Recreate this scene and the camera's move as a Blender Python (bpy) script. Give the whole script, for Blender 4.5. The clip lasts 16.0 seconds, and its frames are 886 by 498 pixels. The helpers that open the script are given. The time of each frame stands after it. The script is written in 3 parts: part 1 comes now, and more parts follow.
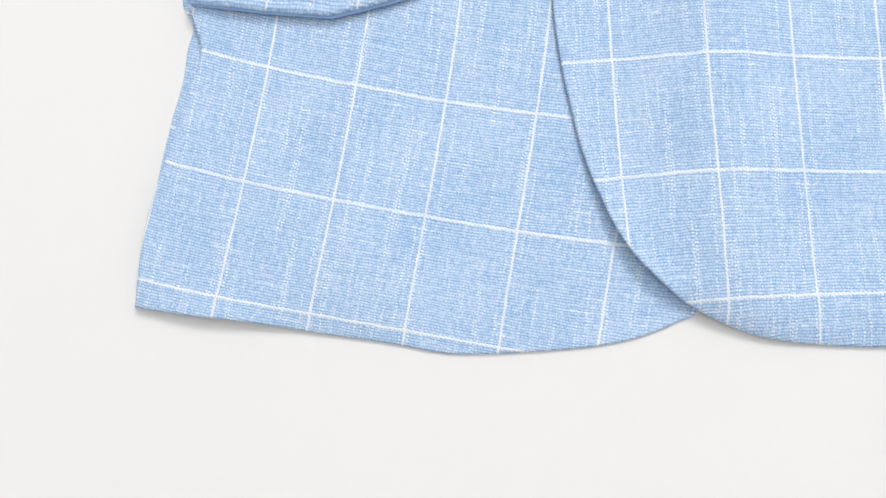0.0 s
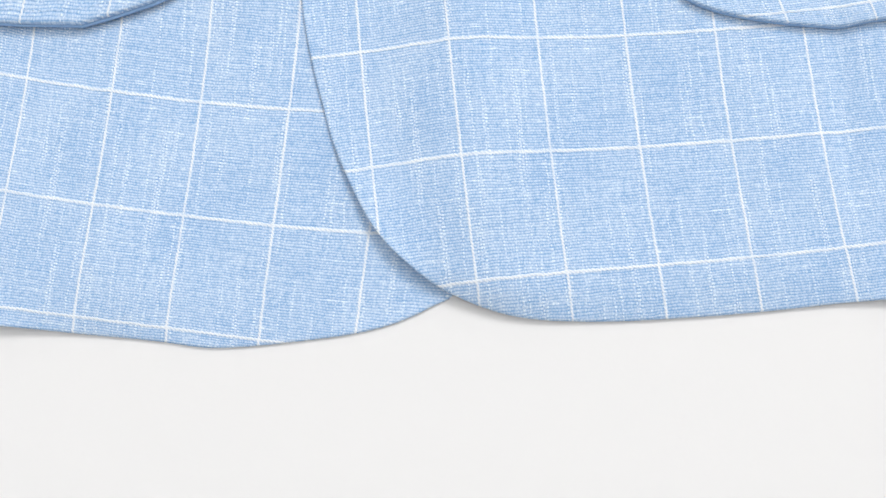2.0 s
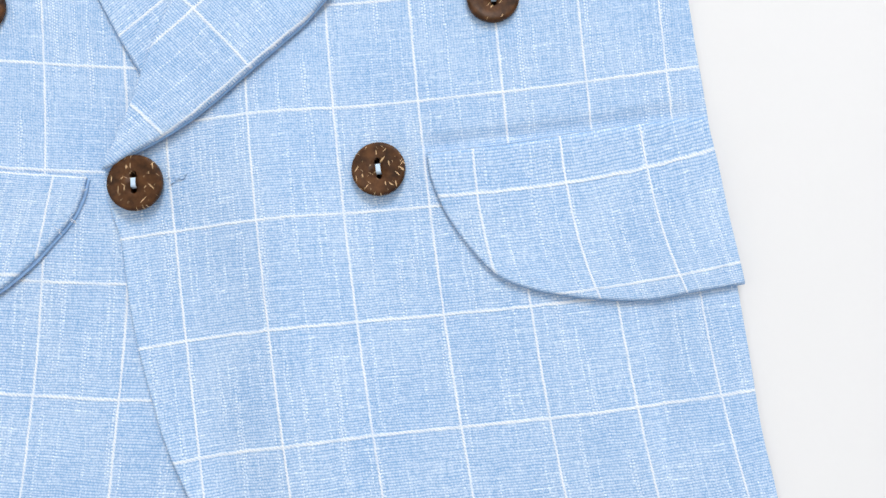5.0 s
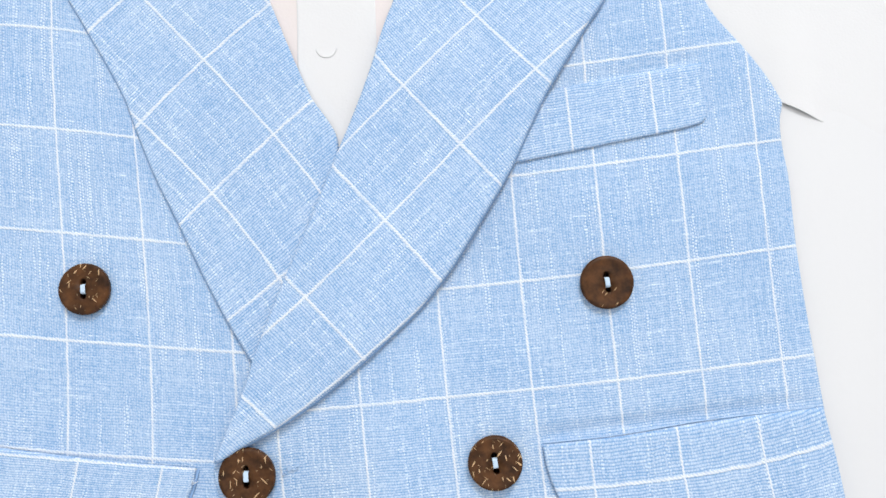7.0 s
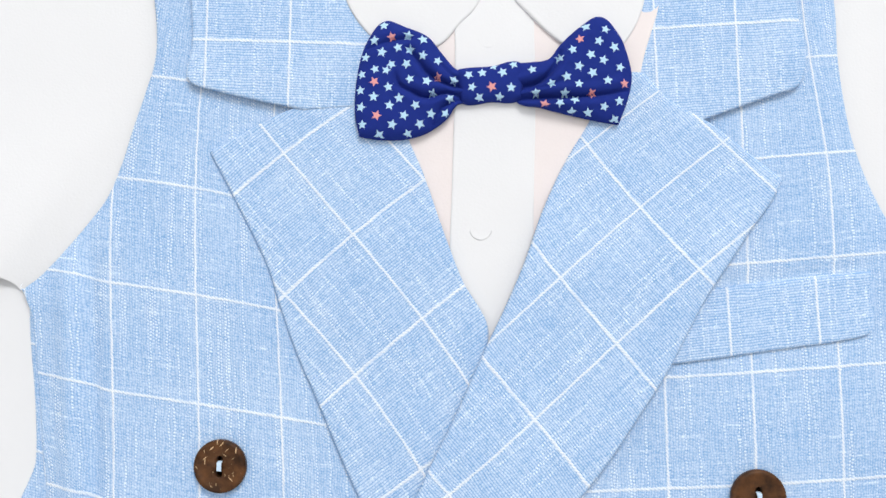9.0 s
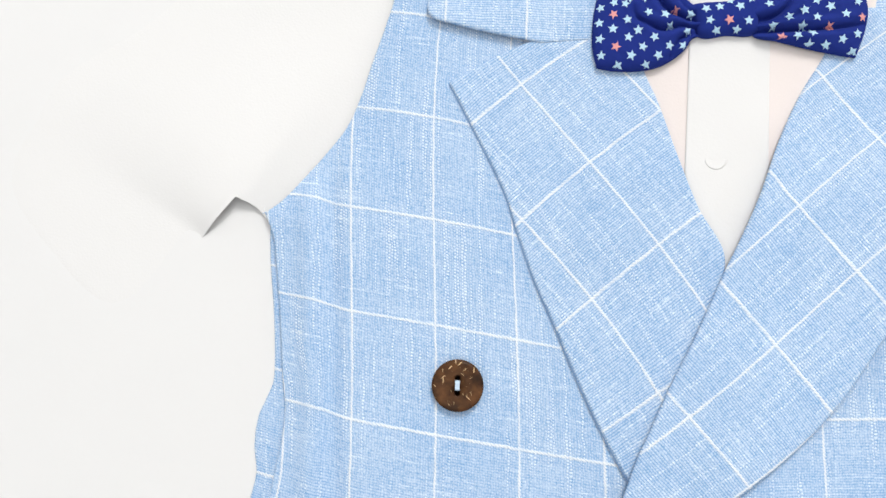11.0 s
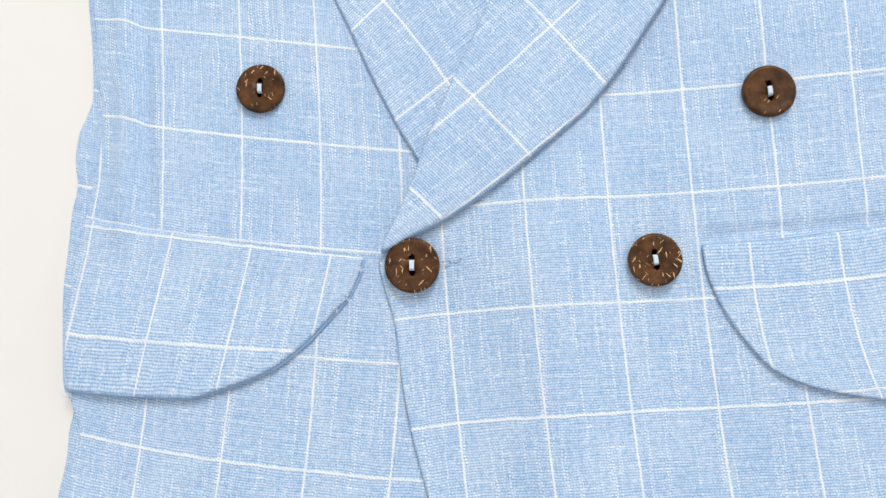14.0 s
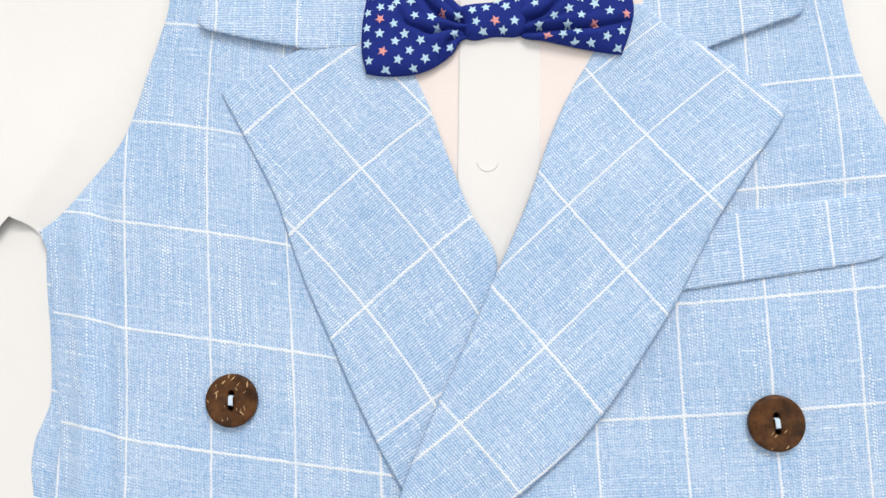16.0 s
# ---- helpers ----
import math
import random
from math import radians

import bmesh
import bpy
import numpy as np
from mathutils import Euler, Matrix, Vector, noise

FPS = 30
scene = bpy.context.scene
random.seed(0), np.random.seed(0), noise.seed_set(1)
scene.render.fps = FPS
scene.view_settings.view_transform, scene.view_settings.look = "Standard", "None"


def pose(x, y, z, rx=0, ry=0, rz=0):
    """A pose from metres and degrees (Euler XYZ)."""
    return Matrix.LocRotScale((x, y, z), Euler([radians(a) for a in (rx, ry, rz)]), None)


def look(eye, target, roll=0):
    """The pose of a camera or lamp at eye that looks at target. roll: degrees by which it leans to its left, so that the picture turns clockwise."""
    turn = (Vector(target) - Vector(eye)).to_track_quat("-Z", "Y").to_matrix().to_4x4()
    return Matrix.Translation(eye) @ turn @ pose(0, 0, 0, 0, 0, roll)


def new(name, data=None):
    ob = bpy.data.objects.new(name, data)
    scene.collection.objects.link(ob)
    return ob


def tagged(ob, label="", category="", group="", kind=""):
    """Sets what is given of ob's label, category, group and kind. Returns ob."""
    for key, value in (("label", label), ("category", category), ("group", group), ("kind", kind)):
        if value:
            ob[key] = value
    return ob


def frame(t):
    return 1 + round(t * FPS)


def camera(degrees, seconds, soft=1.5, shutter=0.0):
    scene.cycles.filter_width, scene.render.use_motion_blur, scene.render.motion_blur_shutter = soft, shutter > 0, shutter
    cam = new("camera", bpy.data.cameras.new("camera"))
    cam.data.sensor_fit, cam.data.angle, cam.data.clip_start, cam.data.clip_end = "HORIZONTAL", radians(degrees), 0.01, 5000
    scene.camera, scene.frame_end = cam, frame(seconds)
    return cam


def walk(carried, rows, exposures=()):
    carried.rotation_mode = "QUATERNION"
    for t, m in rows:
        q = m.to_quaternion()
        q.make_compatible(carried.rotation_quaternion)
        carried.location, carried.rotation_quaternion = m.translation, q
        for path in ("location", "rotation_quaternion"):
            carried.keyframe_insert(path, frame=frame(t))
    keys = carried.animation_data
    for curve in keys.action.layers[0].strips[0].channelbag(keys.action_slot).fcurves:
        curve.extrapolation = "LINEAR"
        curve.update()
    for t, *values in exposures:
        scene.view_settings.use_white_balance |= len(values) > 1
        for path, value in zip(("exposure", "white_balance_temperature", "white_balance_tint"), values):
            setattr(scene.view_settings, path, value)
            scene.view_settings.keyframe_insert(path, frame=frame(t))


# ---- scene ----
cam = camera(57.0, 16.0, soft=1.5)
ROWS = [
    (0.0, 0.0235, 0.0439, 0.3458, 5.40, 0.09, -0.03),
    (0.5, 0.0485, 0.0447, 0.3486, 5.31, 0.22, -1.01),
    (1.0, 0.0757, 0.0420, 0.3511, 4.92, 0.63, -1.73),
    (1.5, 0.1083, 0.0384, 0.3519, 5.07, 1.35, -2.33),
    (2.0, 0.1356, 0.0401, 0.3511, 4.78, 1.64, -2.88),
    (2.5, 0.1670, 0.0405, 0.3511, 4.56, 2.17, -3.49),
    (3.0, 0.1931, 0.0398, 0.3526, 4.97, 2.41, -4.25),
    (3.5, 0.2205, 0.0536, 0.3552, 4.73, 2.79, -4.90),
    (4.0, 0.2277, 0.0861, 0.3584, 4.71, 2.76, -4.65),
    (4.2, 0.2302, 0.1019, 0.3590, 4.58, 2.75, -4.75),
    (6.3, 0.2002, 0.2312, 0.3740, 6.55, 1.04, -6.30),
    (6.5, 0.1964, 0.2470, 0.3733, 6.07, 1.17, -6.20),
    (7.0, 0.1787, 0.2846, 0.3750, 5.63, 1.18, -5.71),
    (7.5, 0.1683, 0.3227, 0.3756, 3.95, 1.13, -5.15),
    (8.0, 0.1517, 0.3549, 0.3708, 3.14, 1.09, -3.99),
    (8.5, 0.1360, 0.3805, 0.3706, 3.03, 1.20, -2.96),
    (8.7, 0.1311, 0.3910, 0.3710, 3.09, 1.23, -2.55),
    (10.8, 0.0328, 0.3553, 0.3788, 5.91, 3.39, -0.69),
    (11.0, 0.0293, 0.3425, 0.3801, 5.97, 3.82, -0.72),
    (11.5, 0.0223, 0.3070, 0.3800, 5.99, 4.48, -0.86),
    (12.0, 0.0212, 0.2724, 0.3825, 6.34, 5.08, -1.04),
    (12.5, 0.0259, 0.2330, 0.3843, 6.90, 5.21, -1.03),
    (13.0, 0.0512, 0.2024, 0.3819, 6.93, 5.39, -1.35),
    (13.5, 0.0877, 0.1915, 0.3779, 6.90, 4.99, -2.56),
    (14.0, 0.1176, 0.1907, 0.3782, 6.81, 4.15, -3.42),
    (14.5, 0.1379, 0.2178, 0.3832, 6.43, 3.40, -4.20),
    (15.0, 0.1372, 0.2585, 0.3847, 7.22, 3.26, -3.89),
    (15.5, 0.1321, 0.2961, 0.3784, 7.03, 3.15, -3.53),
    (16.0, 0.1258, 0.3402, 0.3690, 6.43, 3.16, -2.91),
]
EXPOSURES = [(0.0, 0.04, 6550, 10), (4.2, 0.03, 6420, 10), (6.3, -0.03, 6350, 10), (8.7, -0.05, 6350, 10), (10.8, 0.0, 6550, 9), (12.5, 0.0, 6680, 9), (14.5, -0.02, 6830, 10), (16.0, -0.02, 6780, 10)]
walk(cam, [(t, pose(x, y, z, rx, ry, rz)) for t, x, y, z, rx, ry, rz in ROWS], EXPOSURES)

# ---- light ----
world = bpy.data.worlds.new("studio_air")
world.use_nodes = True
scene.world = world
world.node_tree.nodes["Background"].inputs["Color"].default_value = (1.0, 1.0, 1.0, 1)
world.node_tree.nodes["Background"].inputs["Strength"].default_value = 0.05


def softbox(name, eye, target, size, watts, colour):
    lamp = bpy.data.lights.new(name, "AREA")
    lamp.shape, lamp.size, lamp.energy, lamp.color = "SQUARE", size, watts, colour
    ob = new(name, lamp)
    ob.matrix_world = look(eye, target)
    return ob


softbox("key_softbox", (1.05, 3.10, 3.0), (0.12, 0.27, 0.0), 1.2, 112, (1.0, 0.99, 0.985))
softbox("overhead_softbox", (0.12, 0.3, 3.2), (0.12, 0.27, 0.0), 2.4, 20, (0.985, 0.992, 1.0))


# ---- node helpers ----
class Nodes:
    """Short hand for building a material's nodes."""

    def __init__(self, name):
        self.mat = bpy.data.materials.new(name)
        self.mat.use_nodes = True
        self.tree = self.mat.node_tree
        self.bsdf = self.tree.nodes["Principled BSDF"]

    def put(self, socket, value):
        if isinstance(value, bpy.types.NodeSocket):
            self.tree.links.new(value, socket)
        else:
            socket.default_value = value

    def m(self, op, a, b=0.0, c=0.0):
        n = self.tree.nodes.new("ShaderNodeMath")
        n.operation = op
        for k, v in enumerate((a, b, c)):
            self.put(n.inputs[k], v)
        return n.outputs[0]

    def step(self, x, lo, hi):
        n = self.tree.nodes.new("ShaderNodeMapRange")
        n.interpolation_type = "SMOOTHSTEP"
        for k, v in zip(("Value", "From Min", "From Max", "To Min", "To Max"), (x, lo, hi, 0.0, 1.0)):
            self.put(n.inputs[k], v)
        return n.outputs[0]

    def vec(self, x, y, z=0.0):
        n = self.tree.nodes.new("ShaderNodeCombineXYZ")
        for k, v in enumerate((x, y, z)):
            self.put(n.inputs[k], v)
        return n.outputs[0]

    def noise(self, vector, scale=1.0, detail=1.0, rough=0.5):
        n = self.tree.nodes.new("ShaderNodeTexNoise")
        self.put(n.inputs["Vector"], vector)
        n.inputs["Scale"].default_value, n.inputs["Detail"].default_value = scale, detail
        n.inputs["Roughness"].default_value = rough
        return n.outputs[0]

    def mix(self, f, a, b):
        n = self.tree.nodes.new("ShaderNodeMix")
        n.data_type = "RGBA"
        self.put(n.inputs[0], f)
        for k, v in ((6, a), (7, b)):
            self.put(n.inputs[k], v if isinstance(v, bpy.types.NodeSocket) else (*v, 1))
        return n.outputs[2]

    def uv(self):
        n = self.tree.nodes.new("ShaderNodeUVMap")
        s = self.tree.nodes.new("ShaderNodeSeparateXYZ")
        self.tree.links.new(n.outputs[0], s.inputs[0])
        return s.outputs[0], s.outputs[1]

    def place(self):
        return self.tree.nodes.new("ShaderNodeTexCoord").outputs["Object"]

    def bump(self, height, distance, strength=1.0):
        n = self.tree.nodes.new("ShaderNodeBump")
        n.inputs["Distance"].default_value, n.inputs["Strength"].default_value = distance, strength
        self.put(n.inputs["Height"], height)
        self.put(self.bsdf.inputs["Normal"], n.outputs[0])

    def done(self, colour, rough=0.9, spec=0.2):
        self.put(self.bsdf.inputs["Base Color"], colour if isinstance(colour, bpy.types.NodeSocket) else (*colour, 1))
        self.put(self.bsdf.inputs["Roughness"], rough)
        self.bsdf.inputs["Specular IOR Level"].default_value = spec
        return self.mat


# ---- materials ----
COLUMN, ROW = 39.0, 47.6  # the check's width and height in millimetres


def checked_linen():
    """Pale blue slub cloth with a white windowpane check; its map counts checks."""
    n = Nodes("checked_linen")
    u, v = n.uv()
    flat = n.vec(u, v)
    wob_u = n.m("MULTIPLY", n.m("SUBTRACT", n.noise(flat, 5.0, 2.0), 0.5), 0.022)
    wob_v = n.m("MULTIPLY", n.m("SUBTRACT", n.noise(n.vec(n.m("ADD", u, 9.3), v), 5.0, 2.0), 0.5), 0.022)
    u, v = n.m("ADD", u, wob_u), n.m("ADD", v, wob_v)
    s, w = n.m("MULTIPLY", u, COLUMN), n.m("MULTIPLY", v, ROW)

    def line(x, period, along, across, half, turn):
        off = n.m("MULTIPLY", n.m("ABSOLUTE", n.m("SUBTRACT", n.m("FRACT", n.m("ADD", x, 0.5)), 0.5)), period)
        twist = n.m("SINE", n.m("MULTIPLY", n.m("ADD", n.m("DIVIDE", along, turn), n.m("DIVIDE", across, 1.5)), 2 * math.pi))
        ragged = n.m("MULTIPLY", n.m("SUBTRACT", n.noise(n.vec(s, w), 1.3, 1.0), 0.5), 0.5)
        reach = n.m("ADD", n.m("ADD", half, n.m("MULTIPLY", twist, 0.10)), ragged)
        body = n.m("SUBTRACT", 1.0, n.step(off, n.m("SUBTRACT", reach, 0.28), n.m("ADD", reach, 0.22)))
        return body, n.m("ADD", 0.86, n.m("MULTIPLY", twist, 0.14))

    warp, warp_turn = line(u, COLUMN, w, s, 0.52, 1.7)
    weft, weft_turn = line(v, ROW, s, w, 0.58, 1.9)
    # upright yarns side by side, each beaded where the cross yarns pass over it
    drift = n.m("ADD", n.m("DIVIDE", s, 1.25), n.m("MULTIPLY", n.noise(n.vec(n.m("MULTIPLY", s, 0.30), n.m("MULTIPLY", w, 0.12)), 1.0, 2.0), 2.2))
    yarn = n.m("FLOOR", drift)
    belly = n.m("SINE", n.m("MULTIPLY", n.m("FRACT", drift), math.pi))
    grain = n.noise(n.vec(n.m("MULTIPLY", s, 1.9), n.m("MULTIPLY", w, 0.85)), 1.0, 2.0, 0.7)
    shift = n.m("MULTIPLY", n.noise(n.vec(n.m("MULTIPLY", yarn, 5.37), n.m("MULTIPLY", w, 0.22), 3.0), 1.0, 2.0), 0.9)
    shift = n.m("ADD", shift, n.m("MULTIPLY", yarn, 0.37))
    beat = n.m("SINE", n.m("MULTIPLY", n.m("ADD", n.m("DIVIDE", w, 1.45), shift), 2 * math.pi))
    dots = n.m("ADD", 0.5, n.m("MULTIPLY", beat, 0.5))
    weave = n.m("MULTIPLY", belly, n.m("ADD", 0.38, n.m("MULTIPLY", dots, 0.62)))
    # cross yarns in close rows, parted by thin blue grooves; they show most below the chest and on the turned-back pieces
    lean = n.m("MULTIPLY", n.noise(n.vec(n.m("MULTIPLY", s, 0.05), n.m("MULTIPLY", w, 0.10), 15.0), 1.0, 2.0), 1.6)
    course = n.m("ADD", n.m("DIVIDE", w, 1.14), lean)
    pick = n.m("FLOOR", course)
    swell = n.m("POWER", n.m("SINE", n.m("MULTIPLY", n.m("FRACT", course), math.pi)), 0.75)
    float_shift = n.m("ADD", n.m("MULTIPLY", pick, 0.43), n.m("MULTIPLY", n.noise(n.vec(n.m("MULTIPLY", s, 0.30), n.m("MULTIPLY", pick, 4.1), 2.0), 1.0, 1.0), 1.6))
    stitch = n.m("SINE", n.m("MULTIPLY", n.m("ADD", n.m("DIVIDE", s, 1.45), float_shift), 2 * math.pi))
    ribbed = n.m("MULTIPLY", swell, n.m("ADD", 0.62, n.m("MULTIPLY", n.m("ADD", 0.5, n.m("MULTIPLY", stitch, 0.5)), 0.38)))
    # short pale floats, each in its own row
    dash = n.step(n.noise(n.vec(n.m("MULTIPLY", s, 0.50), n.m("MULTIPLY", pick, 4.7), 21.0), 1.0, 1.0), 0.44, 0.64)
    clump = n.step(n.noise(n.vec(n.m("MULTIPLY", s, 0.42), n.m("MULTIPLY", w, 0.48), 27.0), 1.0, 1.0), 0.36, 0.64)
    patch = n.m("ADD", v, n.m("MULTIPLY", n.m("SUBTRACT", n.noise(flat, 0.8, 2.0), 0.5), 3.0))
    rows = n.m("SUBTRACT", 0.80, n.m("MULTIPLY", n.step(patch, 1.2, 3.3), 0.60))
    tint = n.noise(n.vec(n.m("MULTIPLY", yarn, 3.71), n.m("MULTIPLY", w, 0.045), 6.0), 1.0, 2.0, 0.6)
    up_streak = n.noise(n.vec(n.m("MULTIPLY", s, 0.80), n.m("MULTIPLY", w, 0.08)), 1.0, 2.0, 0.65)
    cross_streak = n.noise(n.vec(n.m("MULTIPLY", s, 0.04), n.m("MULTIPLY", w, 0.75)), 1.0, 2.0, 0.6)
    # thick and thin yarn: long dotted columns, shorter cross yarns
    column = n.step(n.noise(n.vec(n.m("MULTIPLY", s, 0.25), n.m("MULTIPLY", w, 0.011), 4.0), 1.0, 1.0), 0.40, 0.56)
    thick = n.step(n.noise(n.vec(n.m("MULTIPLY", yarn, 2.93), n.m("MULTIPLY", w, 0.016), 7.0), 1.0, 0.0), 0.52, 0.60)
    bead = n.m("MULTIPLY", n.step(beat, -0.35, 0.45), n.step(belly, 0.25, 0.75))
    up_slub = n.m("MULTIPLY", n.m("MULTIPLY", column, thick), bead)
    cross_slub = n.m("MULTIPLY", n.step(cross_streak, 0.60, 0.70), n.step(n.noise(n.vec(n.m("MULTIPLY", s, 0.5), n.m("MULTIPLY", w, 0.3)), 1.0, 1.0), 0.45, 0.62))
    wash = n.noise(flat, 1.1, 3.0)
    fibre = n.step(grain, 0.26, 0.74)
    upright = n.m("ADD", n.m("MULTIPLY", weave, 0.57), n.m("MULTIPLY", fibre, 0.40))
    across = n.m("ADD", n.m("ADD", n.m("MULTIPLY", ribbed, 0.92), n.m("MULTIPLY", fibre, 0.26)), -0.16)
    across = n.m("ADD", across, n.m("MULTIPLY", n.m("SUBTRACT", n.m("MULTIPLY", dash, swell), 0.34), 0.21))
    pale = n.m("ADD", upright, n.m("MULTIPLY", rows, n.m("SUBTRACT", across, upright)))
    pale = n.m("ADD", pale, n.m("MULTIPLY", n.m("SUBTRACT", tint, 0.5), 0.38))
    pale = n.m("ADD", pale, n.m("MULTIPLY", n.m("SUBTRACT", up_streak, 0.5), 0.22))
    pale = n.m("ADD", pale, n.m("MULTIPLY", n.m("SUBTRACT", cross_streak, 0.5), 0.50))
    nub = n.noise(n.vec(n.m("MULTIPLY", s, 0.62), n.m("MULTIPLY", w, 0.50), 11.0), 1.0, 1.0)
    pale = n.m("ADD", pale, n.m("MULTIPLY", n.m("SUBTRACT", nub, 0.5), 0.40))
    pale = n.m("ADD", pale, n.m("MULTIPLY", n.m("SUBTRACT", wash, 0.5), 0.34))
    pale = n.m("ADD", pale, n.m("MULTIPLY", n.m("MAXIMUM", up_slub, cross_slub), 0.52))
    pale = n.m("ADD", pale, n.m("MULTIPLY", n.m("SUBTRACT", clump, 0.5), 0.13))
    pale = n.m("ADD", 0.345, n.m("MULTIPLY", n.m("ADD", pale, -0.475), 0.72))
    pale = n.m("MINIMUM", n.m("MAXIMUM", pale, 0.0), 1.0)
    cloth_colour = n.mix(pale, BLUE_YARN, PALE_YARN)
    stripe = n.m("MAXIMUM", n.m("MULTIPLY", warp, warp_turn), n.m("MULTIPLY", weft, weft_turn))
    worn = n.m("ADD", 0.66, n.m("MULTIPLY", n.step(n.noise(n.vec(n.m("MULTIPLY", s, 0.09), n.m("MULTIPLY", w, 0.09)), 1.0, 2.0), 0.30, 0.62), 0.26))
    stripe = n.m("MULTIPLY", stripe, worn)
    colour = n.mix(stripe, cloth_colour, WHITE_YARN)
    relief = n.m("ADD", weave, n.m("MULTIPLY", rows, n.m("SUBTRACT", ribbed, weave)))
    high = n.m("ADD", n.m("MULTIPLY", n.m("ADD", n.m("MULTIPLY", relief, 0.6), grain), 0.6), n.m("MULTIPLY", stripe, 0.9))
    high = n.m("ADD", high, n.m("MULTIPLY", up_slub, 0.4))
    n.bump(high, 0.00045, 0.65)
    return n.done(colour, 0.92, 0.08)


BLUE_YARN, PALE_YARN, WHITE_YARN = (0.190, 0.367, 0.645), (0.80, 0.88, 0.95), (0.86, 0.88, 0.905)


def plain_cotton(name, colour, spread=0.04):
    n = Nodes(name)
    p = n.place()
    soft = n.noise(p, 18.0, 3.0)
    thread = n.noise(p, 900.0, 1.0)
    dim = tuple(c * (1 - 2 * spread) for c in colour)
    n.bump(n.m("ADD", n.m("MULTIPLY", thread, 0.3), soft), 0.0004, 0.5)
    return n.done(n.mix(n.m("ADD", n.m("MULTIPLY", soft, 0.7), n.m("MULTIPLY", thread, 0.3)), dim, colour), 0.9, 0.15)


def white_board():
    n = Nodes("white_board")
    p = n.place()
    blot = n.noise(p, 2.2, 3.0)
    fine = n.noise(p, 160.0, 2.0)
    n.bump(fine, 0.0002, 0.3)
    return n.done(n.mix(blot, (0.735, 0.735, 0.735), (0.755, 0.755, 0.755)), 0.75, 0.2)


def coconut_shell():
    """Dark brown shell with short pale fibre flecks."""
    n = Nodes("coconut_shell")
    tc = n.place()
    sep = n.tree.nodes.new("ShaderNodeSeparateXYZ")
    n.put(sep.inputs[0], tc)
    info = n.tree.nodes.new("ShaderNodeObjectInfo")
    shift = n.m("MULTIPLY", info.outputs["Random"], 37.0)
    x, y = n.m("ADD", sep.outputs[0], shift), sep.outputs[1]
    flecks = n.noise(n.vec(n.m("MULTIPLY", x, 1050.0), n.m("MULTIPLY", y, 210.0), 2.0), 1.0, 0.0)
    slant = n.noise(n.vec(n.m("MULTIPLY", n.m("ADD", x, y), 780.0), n.m("MULTIPLY", n.m("SUBTRACT", x, y), 150.0), 8.0), 1.0, 0.0)
    other = n.noise(n.vec(n.m("MULTIPLY", n.m("SUBTRACT", x, y), 780.0), n.m("MULTIPLY", n.m("ADD", x, y), 150.0), 5.0), 1.0, 0.0)
    split = n.tree.nodes.new("ShaderNodeSeparateColor")
    n.put(split.inputs[0], info.outputs["Color"])
    sparse = n.m("ADD", 0.725, n.m("MULTIPLY", split.outputs[0], 0.095))
    spot = n.step(n.m("MAXIMUM", n.m("MAXIMUM", flecks, slant), other), sparse, n.m("ADD", sparse, 0.04))
    tone = n.noise(n.vec(x, y), 130.0, 4.0, 0.65)
    brown = n.mix(n.step(tone, 0.25, 0.75), (0.020, 0.009, 0.004), (0.122, 0.050, 0.017))
    n.bump(n.m("ADD", n.m("MULTIPLY", tone, 0.6), n.m("MULTIPLY", spot, -0.5)), 0.0002, 0.5)
    return n.done(n.mix(spot, brown, (0.62, 0.42, 0.22)), 0.40, 0.16)


LINEN = checked_linen()
LINING = plain_cotton("blue_lining", (0.24, 0.42, 0.74))
FACING = plain_cotton("blue_facing", (0.31, 0.49, 0.78), 0.10)
BOARD = white_board()
SHELL = coconut_shell()
COTTON = plain_cotton("white_cotton", (0.765, 0.762, 0.758), 0.012)
SLEEVE = plain_cotton("sleeve_cotton", (0.757, 0.755, 0.752), 0.01)
BLUSH = plain_cotton("blush_cotton", (0.815, 0.745, 0.72), 0.04)
THREAD = plain_cotton("pale_blue_thread", (0.50, 0.66, 0.86))
BUTTON_THREAD = plain_cotton("ice_blue_thread", (0.62, 0.76, 0.90))
WHITE_THREAD = plain_cotton("white_thread", (0.82, 0.84, 0.87))
NAVY = plain_cotton("royal_blue_cotton", (0.014, 0.031, 0.235), 0.14)
ICE = plain_cotton("ice_blue_print", (0.48, 0.69, 0.83))
CORAL = plain_cotton("coral_print", (0.74, 0.34, 0.33))
PAINT = plain_cotton("white_wall_paint", (0.82, 0.82, 0.82), 0.02)


# ---- mesh helpers ----
from mathutils import geometry


def smooth(a, b, x):
    """Eased from 0 at a to 1 at b."""
    t = min(max((x - a) / (b - a), 0.0), 1.0)
    return t * t * (3 - 2 * t)


